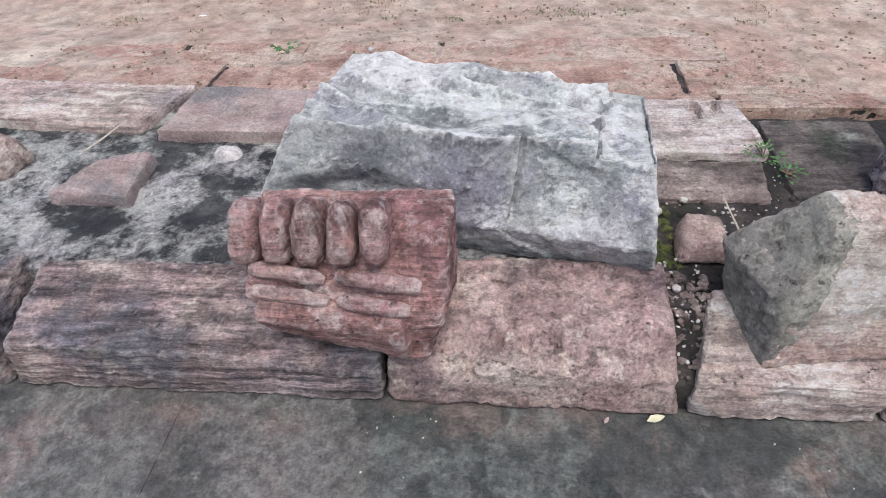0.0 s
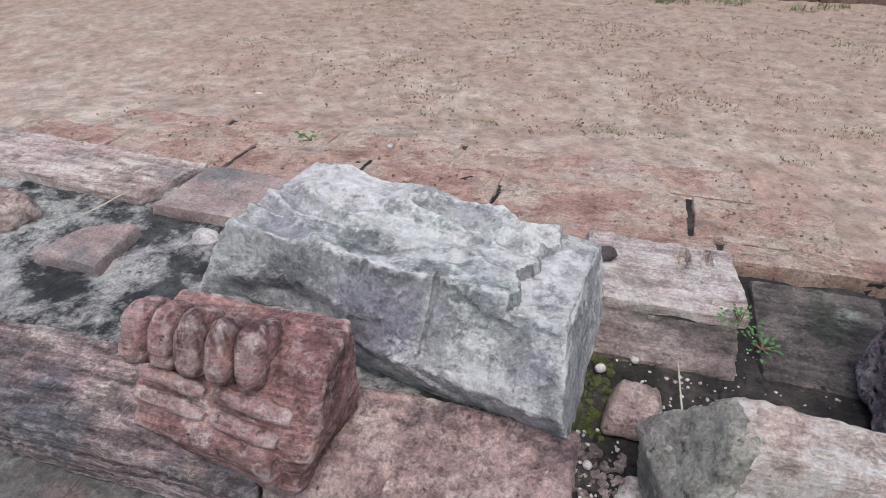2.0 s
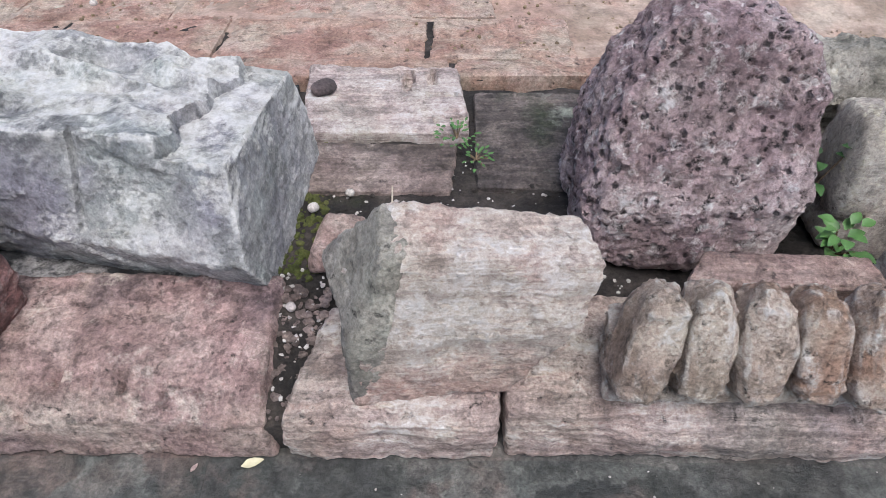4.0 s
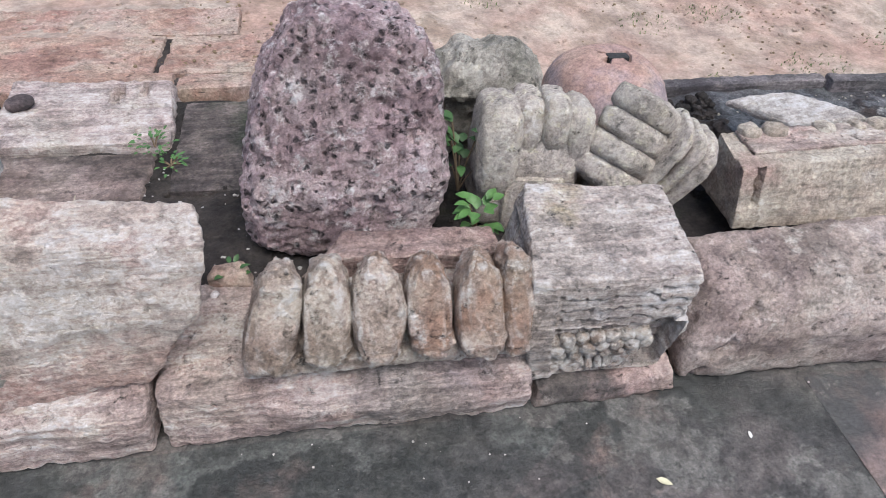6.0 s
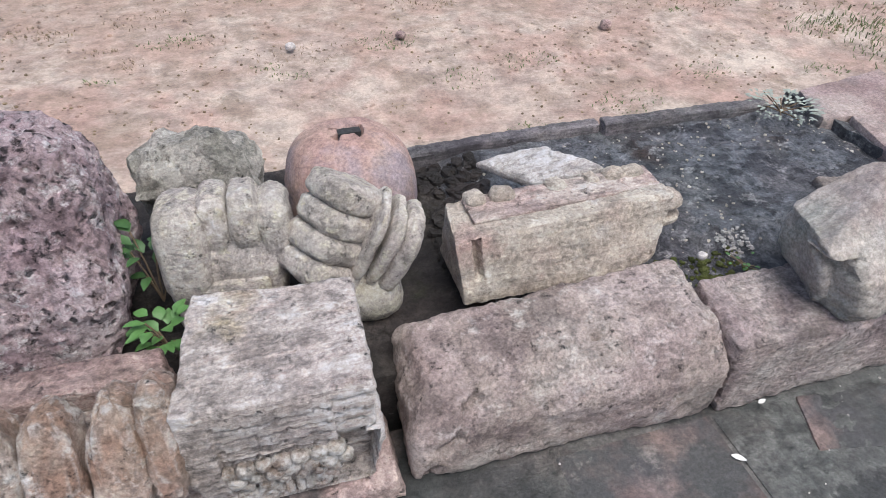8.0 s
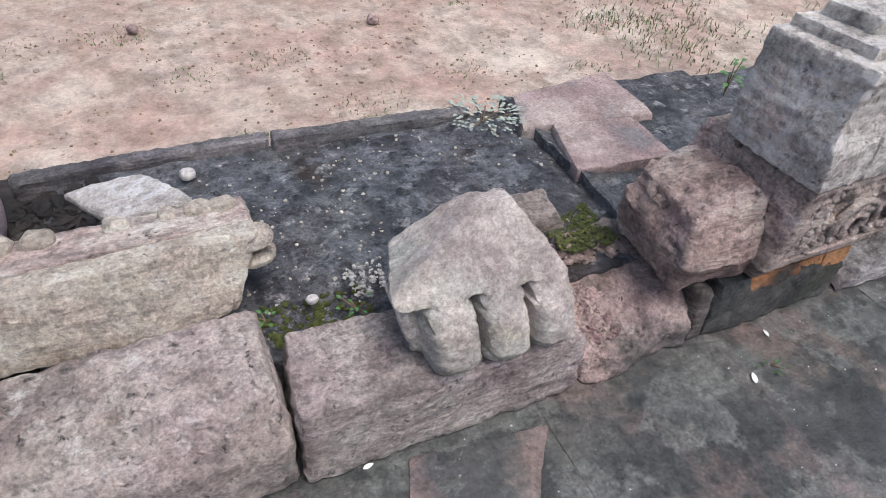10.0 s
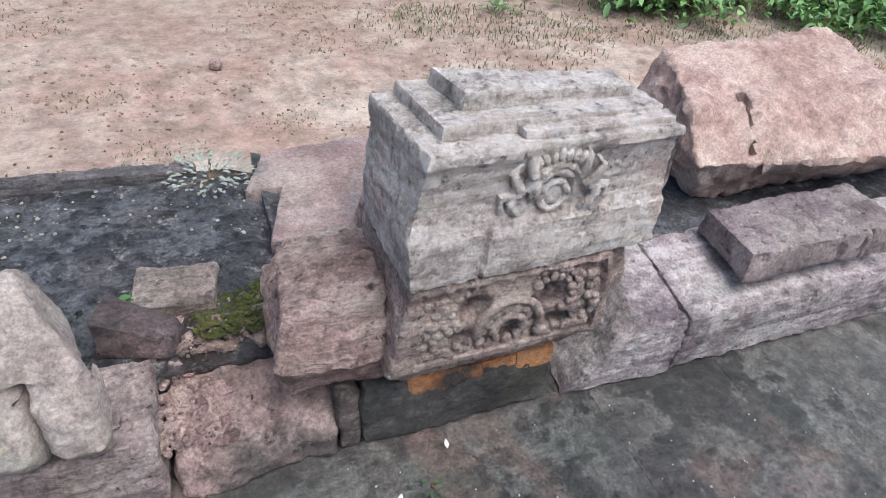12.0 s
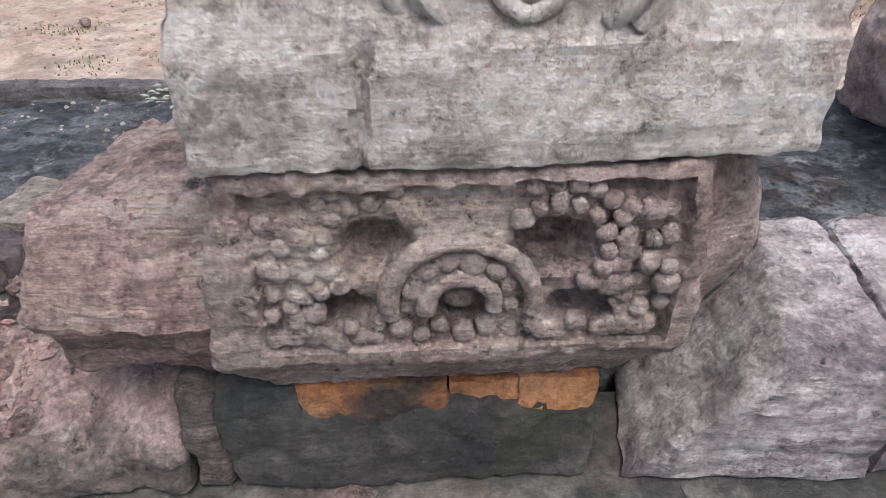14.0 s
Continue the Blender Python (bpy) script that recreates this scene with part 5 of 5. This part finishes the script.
def weed(name, at, n, size, height, material, label, seed, spread_r=0.05):
    """A small weed: a few stems, each leaf a part of its own."""
    rng = random.Random(seed)
    ob = holder(name, at, label, "weed", "weeds")
    stems = []
    for i in range(n):
        a = rng.uniform(0, 2 * math.pi)
        r = spread_r * math.sqrt(rng.random())
        h = height * rng.uniform(0.35, 1.0)
        p = Vector(at) + Vector((r * math.cos(a), r * math.sin(a), h))
        if i % (3 if n < 30 else 14) == 0:
            stems.append(tube([at, tuple((Vector(at) + p) / 2 + Vector((0, 0, h * 0.1))), tuple(p)], 0.0025, 5))
        part("leaf", leaf_geo(p, (math.cos(a), math.sin(a), rng.uniform(0.1, 0.7)), size * rng.uniform(0.7, 1.2), size * 0.62 * rng.uniform(0.8, 1.2)), material, ob)
    for g in stems:
        part("stem", g, M["twig"], ob)


weed("broadleaf_weed", (2.07, 0.42, 0.27), 24, 0.052, 0.11, M["leaf"], "bright green broad-leaved weed between stones", 41, 0.045)
weed("broadleaf_weed", (2.05, 0.60, 0.27), 18, 0.055, 0.24, M["leaf_dark"], "dark green weed growing beside laterite boulder", 2, 0.045)
weed("creeping_weed", (1.12, 0.965, 0.228), 46, 0.019, 0.035, M["leaf"], "low bright green creeping weed on flagstones", 3, 0.065)
weed("creeping_weed", (1.18, 0.87, 0.22), 26, 0.018, 0.025, M["leaf"], "low bright green creeping weed on flagstones", 4, 0.055)
weed("creeping_weed", (1.40, 0.36, 0.21), 8, 0.03, 0.04, M["leaf_dark"], "small dark weed beside pale stone block", 5, 0.03)
weed("creeping_weed", (3.70, 0.285, 0.25), 12, 0.018, 0.02, M["leaf"], "tiny green weed in the kerb joint", 6, 0.05)
weed("creeping_weed", (3.47, 0.33, 0.25), 8, 0.02, 0.025, M["leaf"], "tiny green weed in the kerb joint", 7, 0.03)
weed("dusty_plant", (4.46, 1.06, 0.255), 150, 0.025, 0.045, M["leaf_dusty"], "dusty grey-green low plant at the bed edge", 8, 0.14)
weed("creeping_weed", (-0.98, 2.02, 0.16), 18, 0.035, 0.05, M["leaf"], "small green weed on earth behind kerb", 9, 0.07)
weed("broadleaf_weed", (4.175, 0.46, 0.23), 5, 0.05, 0.05, M["leaf"], "pale green leaf sprouting by dark stone", 10, 0.02)
weed("creeping_weed", (5.55, 0.32, 0.25), 9, 0.025, 0.05, M["leaf"], "small green sprigs behind carved block", 11, 0.03)


def fallen(name, x, y, z, size, turn, material, label):
    geo = leaf_geo((x, y, z + 0.003), (math.cos(radians(turn)), math.sin(radians(turn)), 0.02), size, size * 0.5, 0.02, 0.12)
    v, f = geo
    n = len(v)
    v = np.vstack([v, v - np.array((0, 0, 0.0015))])
    f = list(f) + [tuple(i + n for i in q)[::-1] for q in f]
    thing(name, (v, f), material, label, "fallen leaf", "fallen leaves")


fallen("fallen_leaf", 0.60, -0.03, 0.0, 0.055, 20, M["fallen"], "yellowish fallen leaf on dark paving")
fallen("fallen_leaf", 0.48, -0.045, 0.0, 0.025, 60, M["kerb_orange"], "small brown fallen leaf on paving")
fallen("fallen_leaf", 2.42, -0.24, 0.0, 0.04, -30, M["fallen"], "yellow fallen leaf on dark paving")
fallen("petal", 3.61, -0.015, 0.0, 0.03, 10, M["petal"], "white petal on dark paving")
fallen("petal", 3.43, -0.135, 0.0, 0.04, -40, M["petal"], "white petal on dark paving")
fallen("petal", 4.77, -0.185, 0.0, 0.04, 60, M["petal"], "white petal on dark paving")
fallen("petal", 2.72, -0.17, 0.0, 0.022, 80, M["petal"], "white petal on dark paving")
fallen("petal", 4.95, -0.06, 0.0, 0.03, 80, M["petal"], "white petal on dark paving")
fallen("fallen_leaf", 5.15, -0.5, 0.0, 0.06, 110, M["kerb_orange"], "pale brown fallen leaf on paving")
fallen("fallen_leaf", -0.72, 2.06, 0.13, 0.05, 30, M["straw"], "pale dry fallen leaf on earth")
fallen("fallen_leaf", -1.85, 2.85, 0.03, 0.06, 10, M["petal"], "pale dry fallen leaf on earth")
fallen("fallen_leaf", -0.55, 3.3, 0.03, 0.06, 70, M["straw"], "pale dry fallen leaf on earth")

PEBBLES = [(3.375, 1.025, 0.255, 0.024), (0.70, 0.665, 0.20, 0.016), (0.618, 0.673, 0.205, 0.018), (4.245, 0.51, 0.22, 0.035), (0.80, 0.73, 0.2, 0.014), (3.60, 0.36, 0.245, 0.018), (1.36, 0.30, 0.215, 0.012),
           (0.66, 0.36, 0.2, 0.016), (0.70, 0.30, 0.2, 0.012), (5.36, 0.46, 0.23, 0.025), (-0.55, 2.1, 0.13, 0.016), (4.60, 2.75, -0.02, 0.04), (3.28, 2.89, 0.0, 0.035), (2.62, 2.9, 0.0, 0.03)]
for i, (x, y, z, r) in enumerate(PEBBLES):
    thing("pebble", roughen(blob((x, y, z + r * 0.5), (r, r * 0.85, r * 0.7), (0, 0, i * 40), 12, 0.8), r * 0.3, r * 0.05, seed=i), M["kerb_pink"] if r > 0.03 else M["pebble"], "small pale pebble lying loose", "pebble", "pebbles")

thing("dry_stalk", tube([(0.95, 0.40, 0.215), (0.94, 0.55, 0.22), (0.928, 0.74, 0.225)], [0.003, 0.0035, 0.002], 6), M["straw"], "thin dry stalk lying on soil", "stalk")
thing("dry_stalk", tube([(-1.52, 0.92, 0.25), (-1.45, 1.0, 0.275), (-1.40, 1.12, 0.29)], [0.003, 0.0035, 0.002], 6), M["straw"], "thin dry stalk lying on cement", "stalk")

# moss on the bed beside the rough block


def crumbs(name, n, area, size, material, label, seed, height):
    """Many loose crumbs scattered over an area, as one mass."""
    rng = random.Random(seed)
    geos = []
    for i in range(n):
        x, y = rng.uniform(area[0], area[1]), rng.uniform(area[2], area[3])
        if noise.noise(Vector((x * 1.3, y * 1.3, seed))) < -0.05 and area[1] - area[0] > 0.5:
            continue
        r = size * rng.uniform(0.35, 1.0) ** 1.5
        v, f = blob((x, y, height(x, y) + r * 0.15), (r, r * rng.uniform(0.6, 1), r * rng.uniform(0.4, 0.8)), (rng.uniform(-20, 20), rng.uniform(-20, 20), rng.uniform(0, 360)), 6, 0.8)
        v = v + np.array([[rng.uniform(-1, 1) * r * 0.18 for _ in range(3)] for _ in range(len(v))])
        geos.append((v, f))
    thing(name, merge(*geos), material, label, "crumbs", kind="stuff", smooth=False)


crumbs("earth_clods", 4200, (-2.5, 9.0, 1.9, 6.3), 0.018, M["dirt"], "scattered dry earth clods and crumbs", 1, fine_ground)
crumbs("earth_litter", 3600, (-2.6, 8.0, 1.5, 4.6), 0.010, M["litter"], "fine brown litter and crumbs on earth", 14, lambda x, y: max(fine_ground(x, y), apron_top(y) if x < 1.6 else -1.0))
crumbs("soil_crumbs", 900, (0.58, 2.9, 0.3, 1.2), 0.012, M["soil"], "dark soil crumbs between stones", 2, bed_height)
crumbs("mortar_crumbs", 500, (0.6, 1.6, 0.32, 0.95), 0.008, M["pebble"], "pale mortar crumbs on dark soil", 3, bed_height)
crumbs("cement_crumbs", 420, (2.98, 4.6, 0.3, 1.08), 0.008, M["granite"], "pale grit on blackened cement", 4, bed_height)
crumbs("kerb_rubble", 320, (4.24, 4.42, 0.06, 0.40), 0.022, M["kerb_pink"], "broken rubble beside kerb stone", 5, lambda x, y: 0.085 + 0.33 * y)
# soil-dark colour here carries the shade of the hollow under the flagstone
crumbs("dark_rubble", 200, (2.86, 3.10, 0.6, 1.1), 0.035, M["soil"], "rubble under flagstone, coloured dark for the hollow's shade", 6, lambda x, y: bed_height(x, y))
crumbs("joint_rubble", 170, (0.64, 0.80, 0.03, 0.36), 0.016, M["flag_brown"], "small brown stones in the open kerb joint", 25, lambda x, y: 0.115 + 0.25 * y)
crumbs("joint_grit", 60, (0.62, 0.80, 0.03, 0.42), 0.009, M["pebble"], "pale grit in the open kerb joint", 26, lambda x, y: 0.12 + 0.25 * y)
crumbs("moss_patch", 700, (4.36, 4.56, 0.30, 0.50), 0.009, M["moss"], "green moss patch on the bed", 8, lambda x, y: 0.230)
crumbs("lime_crumbs", 110, (3.71, 3.82, 0.37, 0.46), 0.009, M["pebble"], "white lime crumbs on blackened cement", 21, bed_height)
crumbs("lime_crumbs", 90, (-0.92, -0.70, 0.50, 0.70), 0.012, M["pebble"], "white lime crumbs on blackened cement", 22, bed_height)
crumbs("kerb_rubble", 260, (4.30, 4.56, 0.28, 0.46), 0.022, M["kerb_dusky"], "crumbled reddish rubble behind kerb stone", 23, lambda x, y: 0.17 + 0.1 * y)
crumbs("moss_patch", 200, (0.64, 0.74, 0.40, 0.98), 0.016, M["moss"], "dark green moss beside grey block", 9, bed_height)
crumbs("moss_patch", 160, (3.40, 3.75, 0.28, 0.40), 0.014, M["moss"], "green moss along kerb joint", 10, bed_height)
crumbs("paving_grit", 500, (-1.5, 6.5, -0.6, -0.02), 0.004, M["pebble"], "fine pale grit on paving", 7, lambda x, y: 0.0)


def tufts(name, patches, blades, material, label, seed, length=0.026):
    rng = random.Random(seed)
    vs, fs = [], []
    for px, py, pr in patches:
        for i in range(int(blades * pr / 0.15)):
            a, r = rng.uniform(0, 2 * math.pi), pr * math.sqrt(rng.random())
            x, y = px + r * math.cos(a), py + 0.6 * r * math.sin(a)
            z = fine_ground(x, y)
            b, h = rng.uniform(0, 2 * math.pi), length * rng.uniform(0.3, 1)
            lean = Vector((math.cos(b), math.sin(b), 0)) * h * rng.uniform(0.2, 1.2)
            s = Vector((-math.sin(b), math.cos(b), 0)) * 0.0035
            p = Vector((x, y, z - 0.003))
            m, t = p + lean * 0.45 + Vector((0, 0, h * 0.6)), p + lean + Vector((0, 0, h * 0.75))
            k = len(vs)
            vs += [tuple(p - s), tuple(p + s), tuple(m + s * 0.8), tuple(m - s * 0.8), tuple(t)]
            fs += [(k, k + 1, k + 2, k + 3), (k + 3, k + 2, k + 4)]
    thing(name, (np.array(vs), fs), material, label, "grass", kind="stuff")


rng = random.Random(77)
patches = [(4.28, 1.88, 0.22), (4.9, 2.1, 0.18), (3.5, 2.35, 0.2), (3.95, 2.45, 0.18), (3.65, 1.75, 0.12), (2.6, 2.6, 0.12), (1.6, 2.75, 0.1), (1.55, 1.75, 0.06), (3.2, 2.9, 0.2), (5.6, 1.9, 0.15), (0.9, 2.9, 0.12), (-0.2, 2.85, 0.1), (1.9, 3.2, 0.15)]
patches += [(rng.uniform(-2.5, 7.5), rng.uniform(2.6, 6.1), rng.uniform(0.05, 0.16)) for _ in range(60)]
tufts("grass_tufts", patches, 60, M["grass"], "sparse dry green grass tufts on earth", 1)
patches = [(rng.uniform(6.0, 10.5), rng.uniform(1.7, 4.2), rng.uniform(0.15, 0.5)) for _ in range(110)]
tufts("grass_verge", patches, 26, M["grass"], "rough green grass around the bush", 2, 0.06)
patches = [(rng.uniform(-3, 8), 2.7 + 3.5 * rng.random() ** 0.8, rng.uniform(0.08, 0.3)) for _ in range(110)]
tufts("dry_litter", patches, 34, M["litter"], "brown dry litter and dead grass on earth", 4, 0.03)
patches = [(rng.uniform(-2, 9), rng.uniform(5.9, 6.25), rng.uniform(0.08, 0.2)) for _ in range(50)]
tufts("grass_edge", patches, 50, M["grass"], "dry grass along brick edging", 3, 0.08)


def bush(at, radii, n, seed, label):
    """A leafy shrub: branching stems and many single leaves in uneven clumps."""
    rng = random.Random(seed)
    ob = holder("shrub", at, label, "shrub", "shrubs")
    stems, leaves = [], []
    clumps = []
    for i in range(34):
        a, e = rng.uniform(0, 2 * math.pi), rng.uniform(-0.05, 1.35)
        k = rng.uniform(0.45, 1.1)
        p = Vector(at) + Vector((radii[0] * math.cos(a) * math.cos(e) * k, radii[1] * math.sin(a) * math.cos(e) * k, radii[2] * math.sin(e) * k + 0.08))
        clumps.append((p, rng.uniform(0.16, 0.34)))
        mid = (Vector(at) + p) / 2 + Vector((0, 0, 0.1))
        stems.append(tube([at, tuple(mid), tuple(p)], [0.016, 0.01, 0.004], 6))
    for i in range(n):
        p, r = rng.choice(clumps)
        d = Vector((rng.gauss(0, 1), rng.gauss(0, 1), rng.gauss(0, 0.8))) * r * 0.55
        c = p + d
        if c.z < 0.02:
            continue
        leaves.append(leaf_geo(c, (d.x + rng.uniform(-0.2, 0.2), d.y + rng.uniform(-0.2, 0.2), rng.uniform(-0.1, 0.4)), rng.uniform(0.06, 0.12), rng.uniform(0.03, 0.06)))
    for g in stems:
        part("stem", g, M["twig"], ob)
    part("foliage", merge(*leaves), M["leaf_shrub"], ob)


bush((8.7, 4.6, -0.02), (1.7, 1.3, 1.15), 10500, 1, "leafy bright green shrub on the earth")
bush((8.5, 3.45, -0.02), (1.1, 0.55, 0.22), 2600, 7, "low green foliage at the foot of the shrub")
bush((10.1, 2.9, -0.02), (1.1, 0.5, 0.25), 2600, 9, "low green foliage at the foot of the shrub")
weed("creeping_weed", (6.7, 3.4, -0.02), 30, 0.06, 0.10, M["leaf"], "small green weed clump on bare earth", 31, 0.13)
bush((10.6, 4.3, -0.02), (1.4, 1.3, 1.0), 5000, 2, "leafy bright green shrub on the earth")
bush((9.8, 6.2, -0.02), (1.5, 1.2, 1.1), 4000, 3, "leafy bright green shrub on the earth")
weed("dusty_plant", (7.1, 3.75, -0.02), 46, 0.08, 0.16, M["leaf_dusty"], "dusty pale plant beside the shrub", 12, 0.3)
weed("dusty_plant", (7.35, 4.3, -0.02), 40, 0.08, 0.2, M["leaf_dusty"], "dusty pale plant beside the shrub", 13, 0.25)
weed("creeping_weed", (4.87, -0.15, 0.0), 9, 0.016, 0.012, M["leaf_dark"], "faint low weed in a paving joint", 15, 0.05)
weed("broadleaf_weed", (5.62, 0.98, 0.22), 14, 0.04, 0.16, M["leaf"], "thin green sprig behind carved block", 14, 0.05)

# ---- road beyond, with its brick edging ----
tagged(new("road", mesh_of("road", sheet(-14, 16, 6.62, 15.0, 0.4, lambda x, y: 0.045, -0.1), M["tarmac"])), "wet grey road beyond brick edging", "road", kind="structure")
edging = holder("brick_edging", (3, 6.5, 0), "broken row of red bricks edging the road", "edging", kind="structure")
rng = random.Random(5)
x = -5.0
while x < 8.4:
    w = rng.uniform(0.26, 0.62)
    h = rng.uniform(0.09, 0.15)
    y = 6.42 + 0.02 * math.sin(x * 2) - 0.03 * max(0, x - 5) + rng.uniform(-0.015, 0.015)
    part("brick", block([ring(x, y, x + w, y + 0.19, -0.08), ring(x + 0.005, y + 0.005, x + w - 0.005, y + 0.18, h)], 0.04, 0.02, amp=0.03, fine=0.008, seed=x), M["edging"], edging)
    x += w + rng.uniform(0.0, 0.02)

# ---- worn red pavers behind the left back kerb ----
apron = holder("paver_apron", (0, 1.7, 0), "worn red laterite pavers half covered by earth", "paving", kind="structure")
rng = random.Random(8)


COURSES = ((1.40, 1.60, (-2.6, -1.90, -1.28, -0.55, 0.25, 1.10, 1.78)), (1.60, 2.03, (-2.9, -2.15, -1.33, -0.62, 0.12, 1.00, 1.62)), (2.03, 2.40, (-2.5, -1.70, -0.95, -0.2, 0.55, 1.30)))
for y0, y1, joints in COURSES:
    for x0, x1 in zip(joints, joints[1:]):
        dz, g = rng.uniform(-0.010, 0.006), rng.uniform(0.006, 0.013)
        za, zb = apron_top(y0 + 0.001) + dz, apron_top(y1 - 0.001) + dz
        part("paver", block([ring(x0 + g, y0 + g, x1 - g, y1 - g, za - 0.12), ((x0 + g, y0 + g, za), (x1 - g, y0 + g, za), (x1 - g - 0.01, y1 - g, zb), (x0 + g + 0.012, y1 - g, zb))], 0.018, 0.008, amp=0.014, fine=0.006, seed=x0 + y0), M["brick_red"], apron)
for y0, y1, joints in COURSES:
    sheet_thing("floor_apron_joints", (joints[0] + 0.02, joints[-1] - 0.03, y0 + 0.012, y1 + (0.008 if y1 < 2.3 else -0.02), 0.03, lambda x, y: apron_top(y) - 0.018 + 0.012 * noise.noise(Vector((x * 3, y * 5, 2))), -0.1), M["soil"], "dark mossy soil in the joints between pavers", "soil")
# ---- paving in front ----
paving = holder("pavement", (2.5, -1.0, 0), "dark damp worn stone paving slabs", "pavement", kind="structure")
rng = random.Random(12)
rows = ((-0.62, -0.004), (-1.15, -0.63), (-1.75, -1.16), (-2.5, -1.76), (-3.4, -2.51))
for r, (y0, y1) in enumerate(rows):
    x = -4.36 - 0.2 * r
    k = 0
    while x < 10:
        w = rng.choice((0.47, 0.66, 0.58, 0.75)) if r else (0.47, 0.66, 0.62, 0.70)[k % 4]
        z = rng.uniform(-0.0025, 0.0)
        mat = M["paving_red"] if rng.random() < 0.06 and x > 1 else M["paving"]
        sk = rng.uniform(-0.02, 0.02)
        part("slab", block([((x, y0, -0.09), (x + w - 0.006, y0, -0.09), (x + w - 0.006 + sk, y1 - 0.003, -0.09), (x + sk, y1 - 0.003, -0.09)), ((x, y0, z), (x + w - 0.006, y0, z), (x + w - 0.006 + sk, y1 - 0.003, z), (x + sk, y1 - 0.003, z))], 0.07, 0.003, amp=0.003, fine=0.001, seed=x + r), mat, paving)
        x += w
        k += 1
sheet_thing("floor_joint_fill", (-4.6, 10.2, -3.5, 0.2, 0.4, lambda x, y: -0.0028, -0.2), M["paving"], "dark soil in paving joints", "joint fill")
part("slab", block([((3.66, -0.20, -0.05), (3.98, -0.27, -0.05), (4.12, -0.07, -0.05), (3.72, -0.02, -0.05)), ((3.67, -0.19, 0.003), (3.98, -0.26, 0.003), (4.11, -0.08, 0.003), (3.73, -0.03, 0.003))], 0.012, 0.006, amp=0.009, fine=0.003, seed=90), M["paving_red"], paving, "reddish broken slab let into the paving")
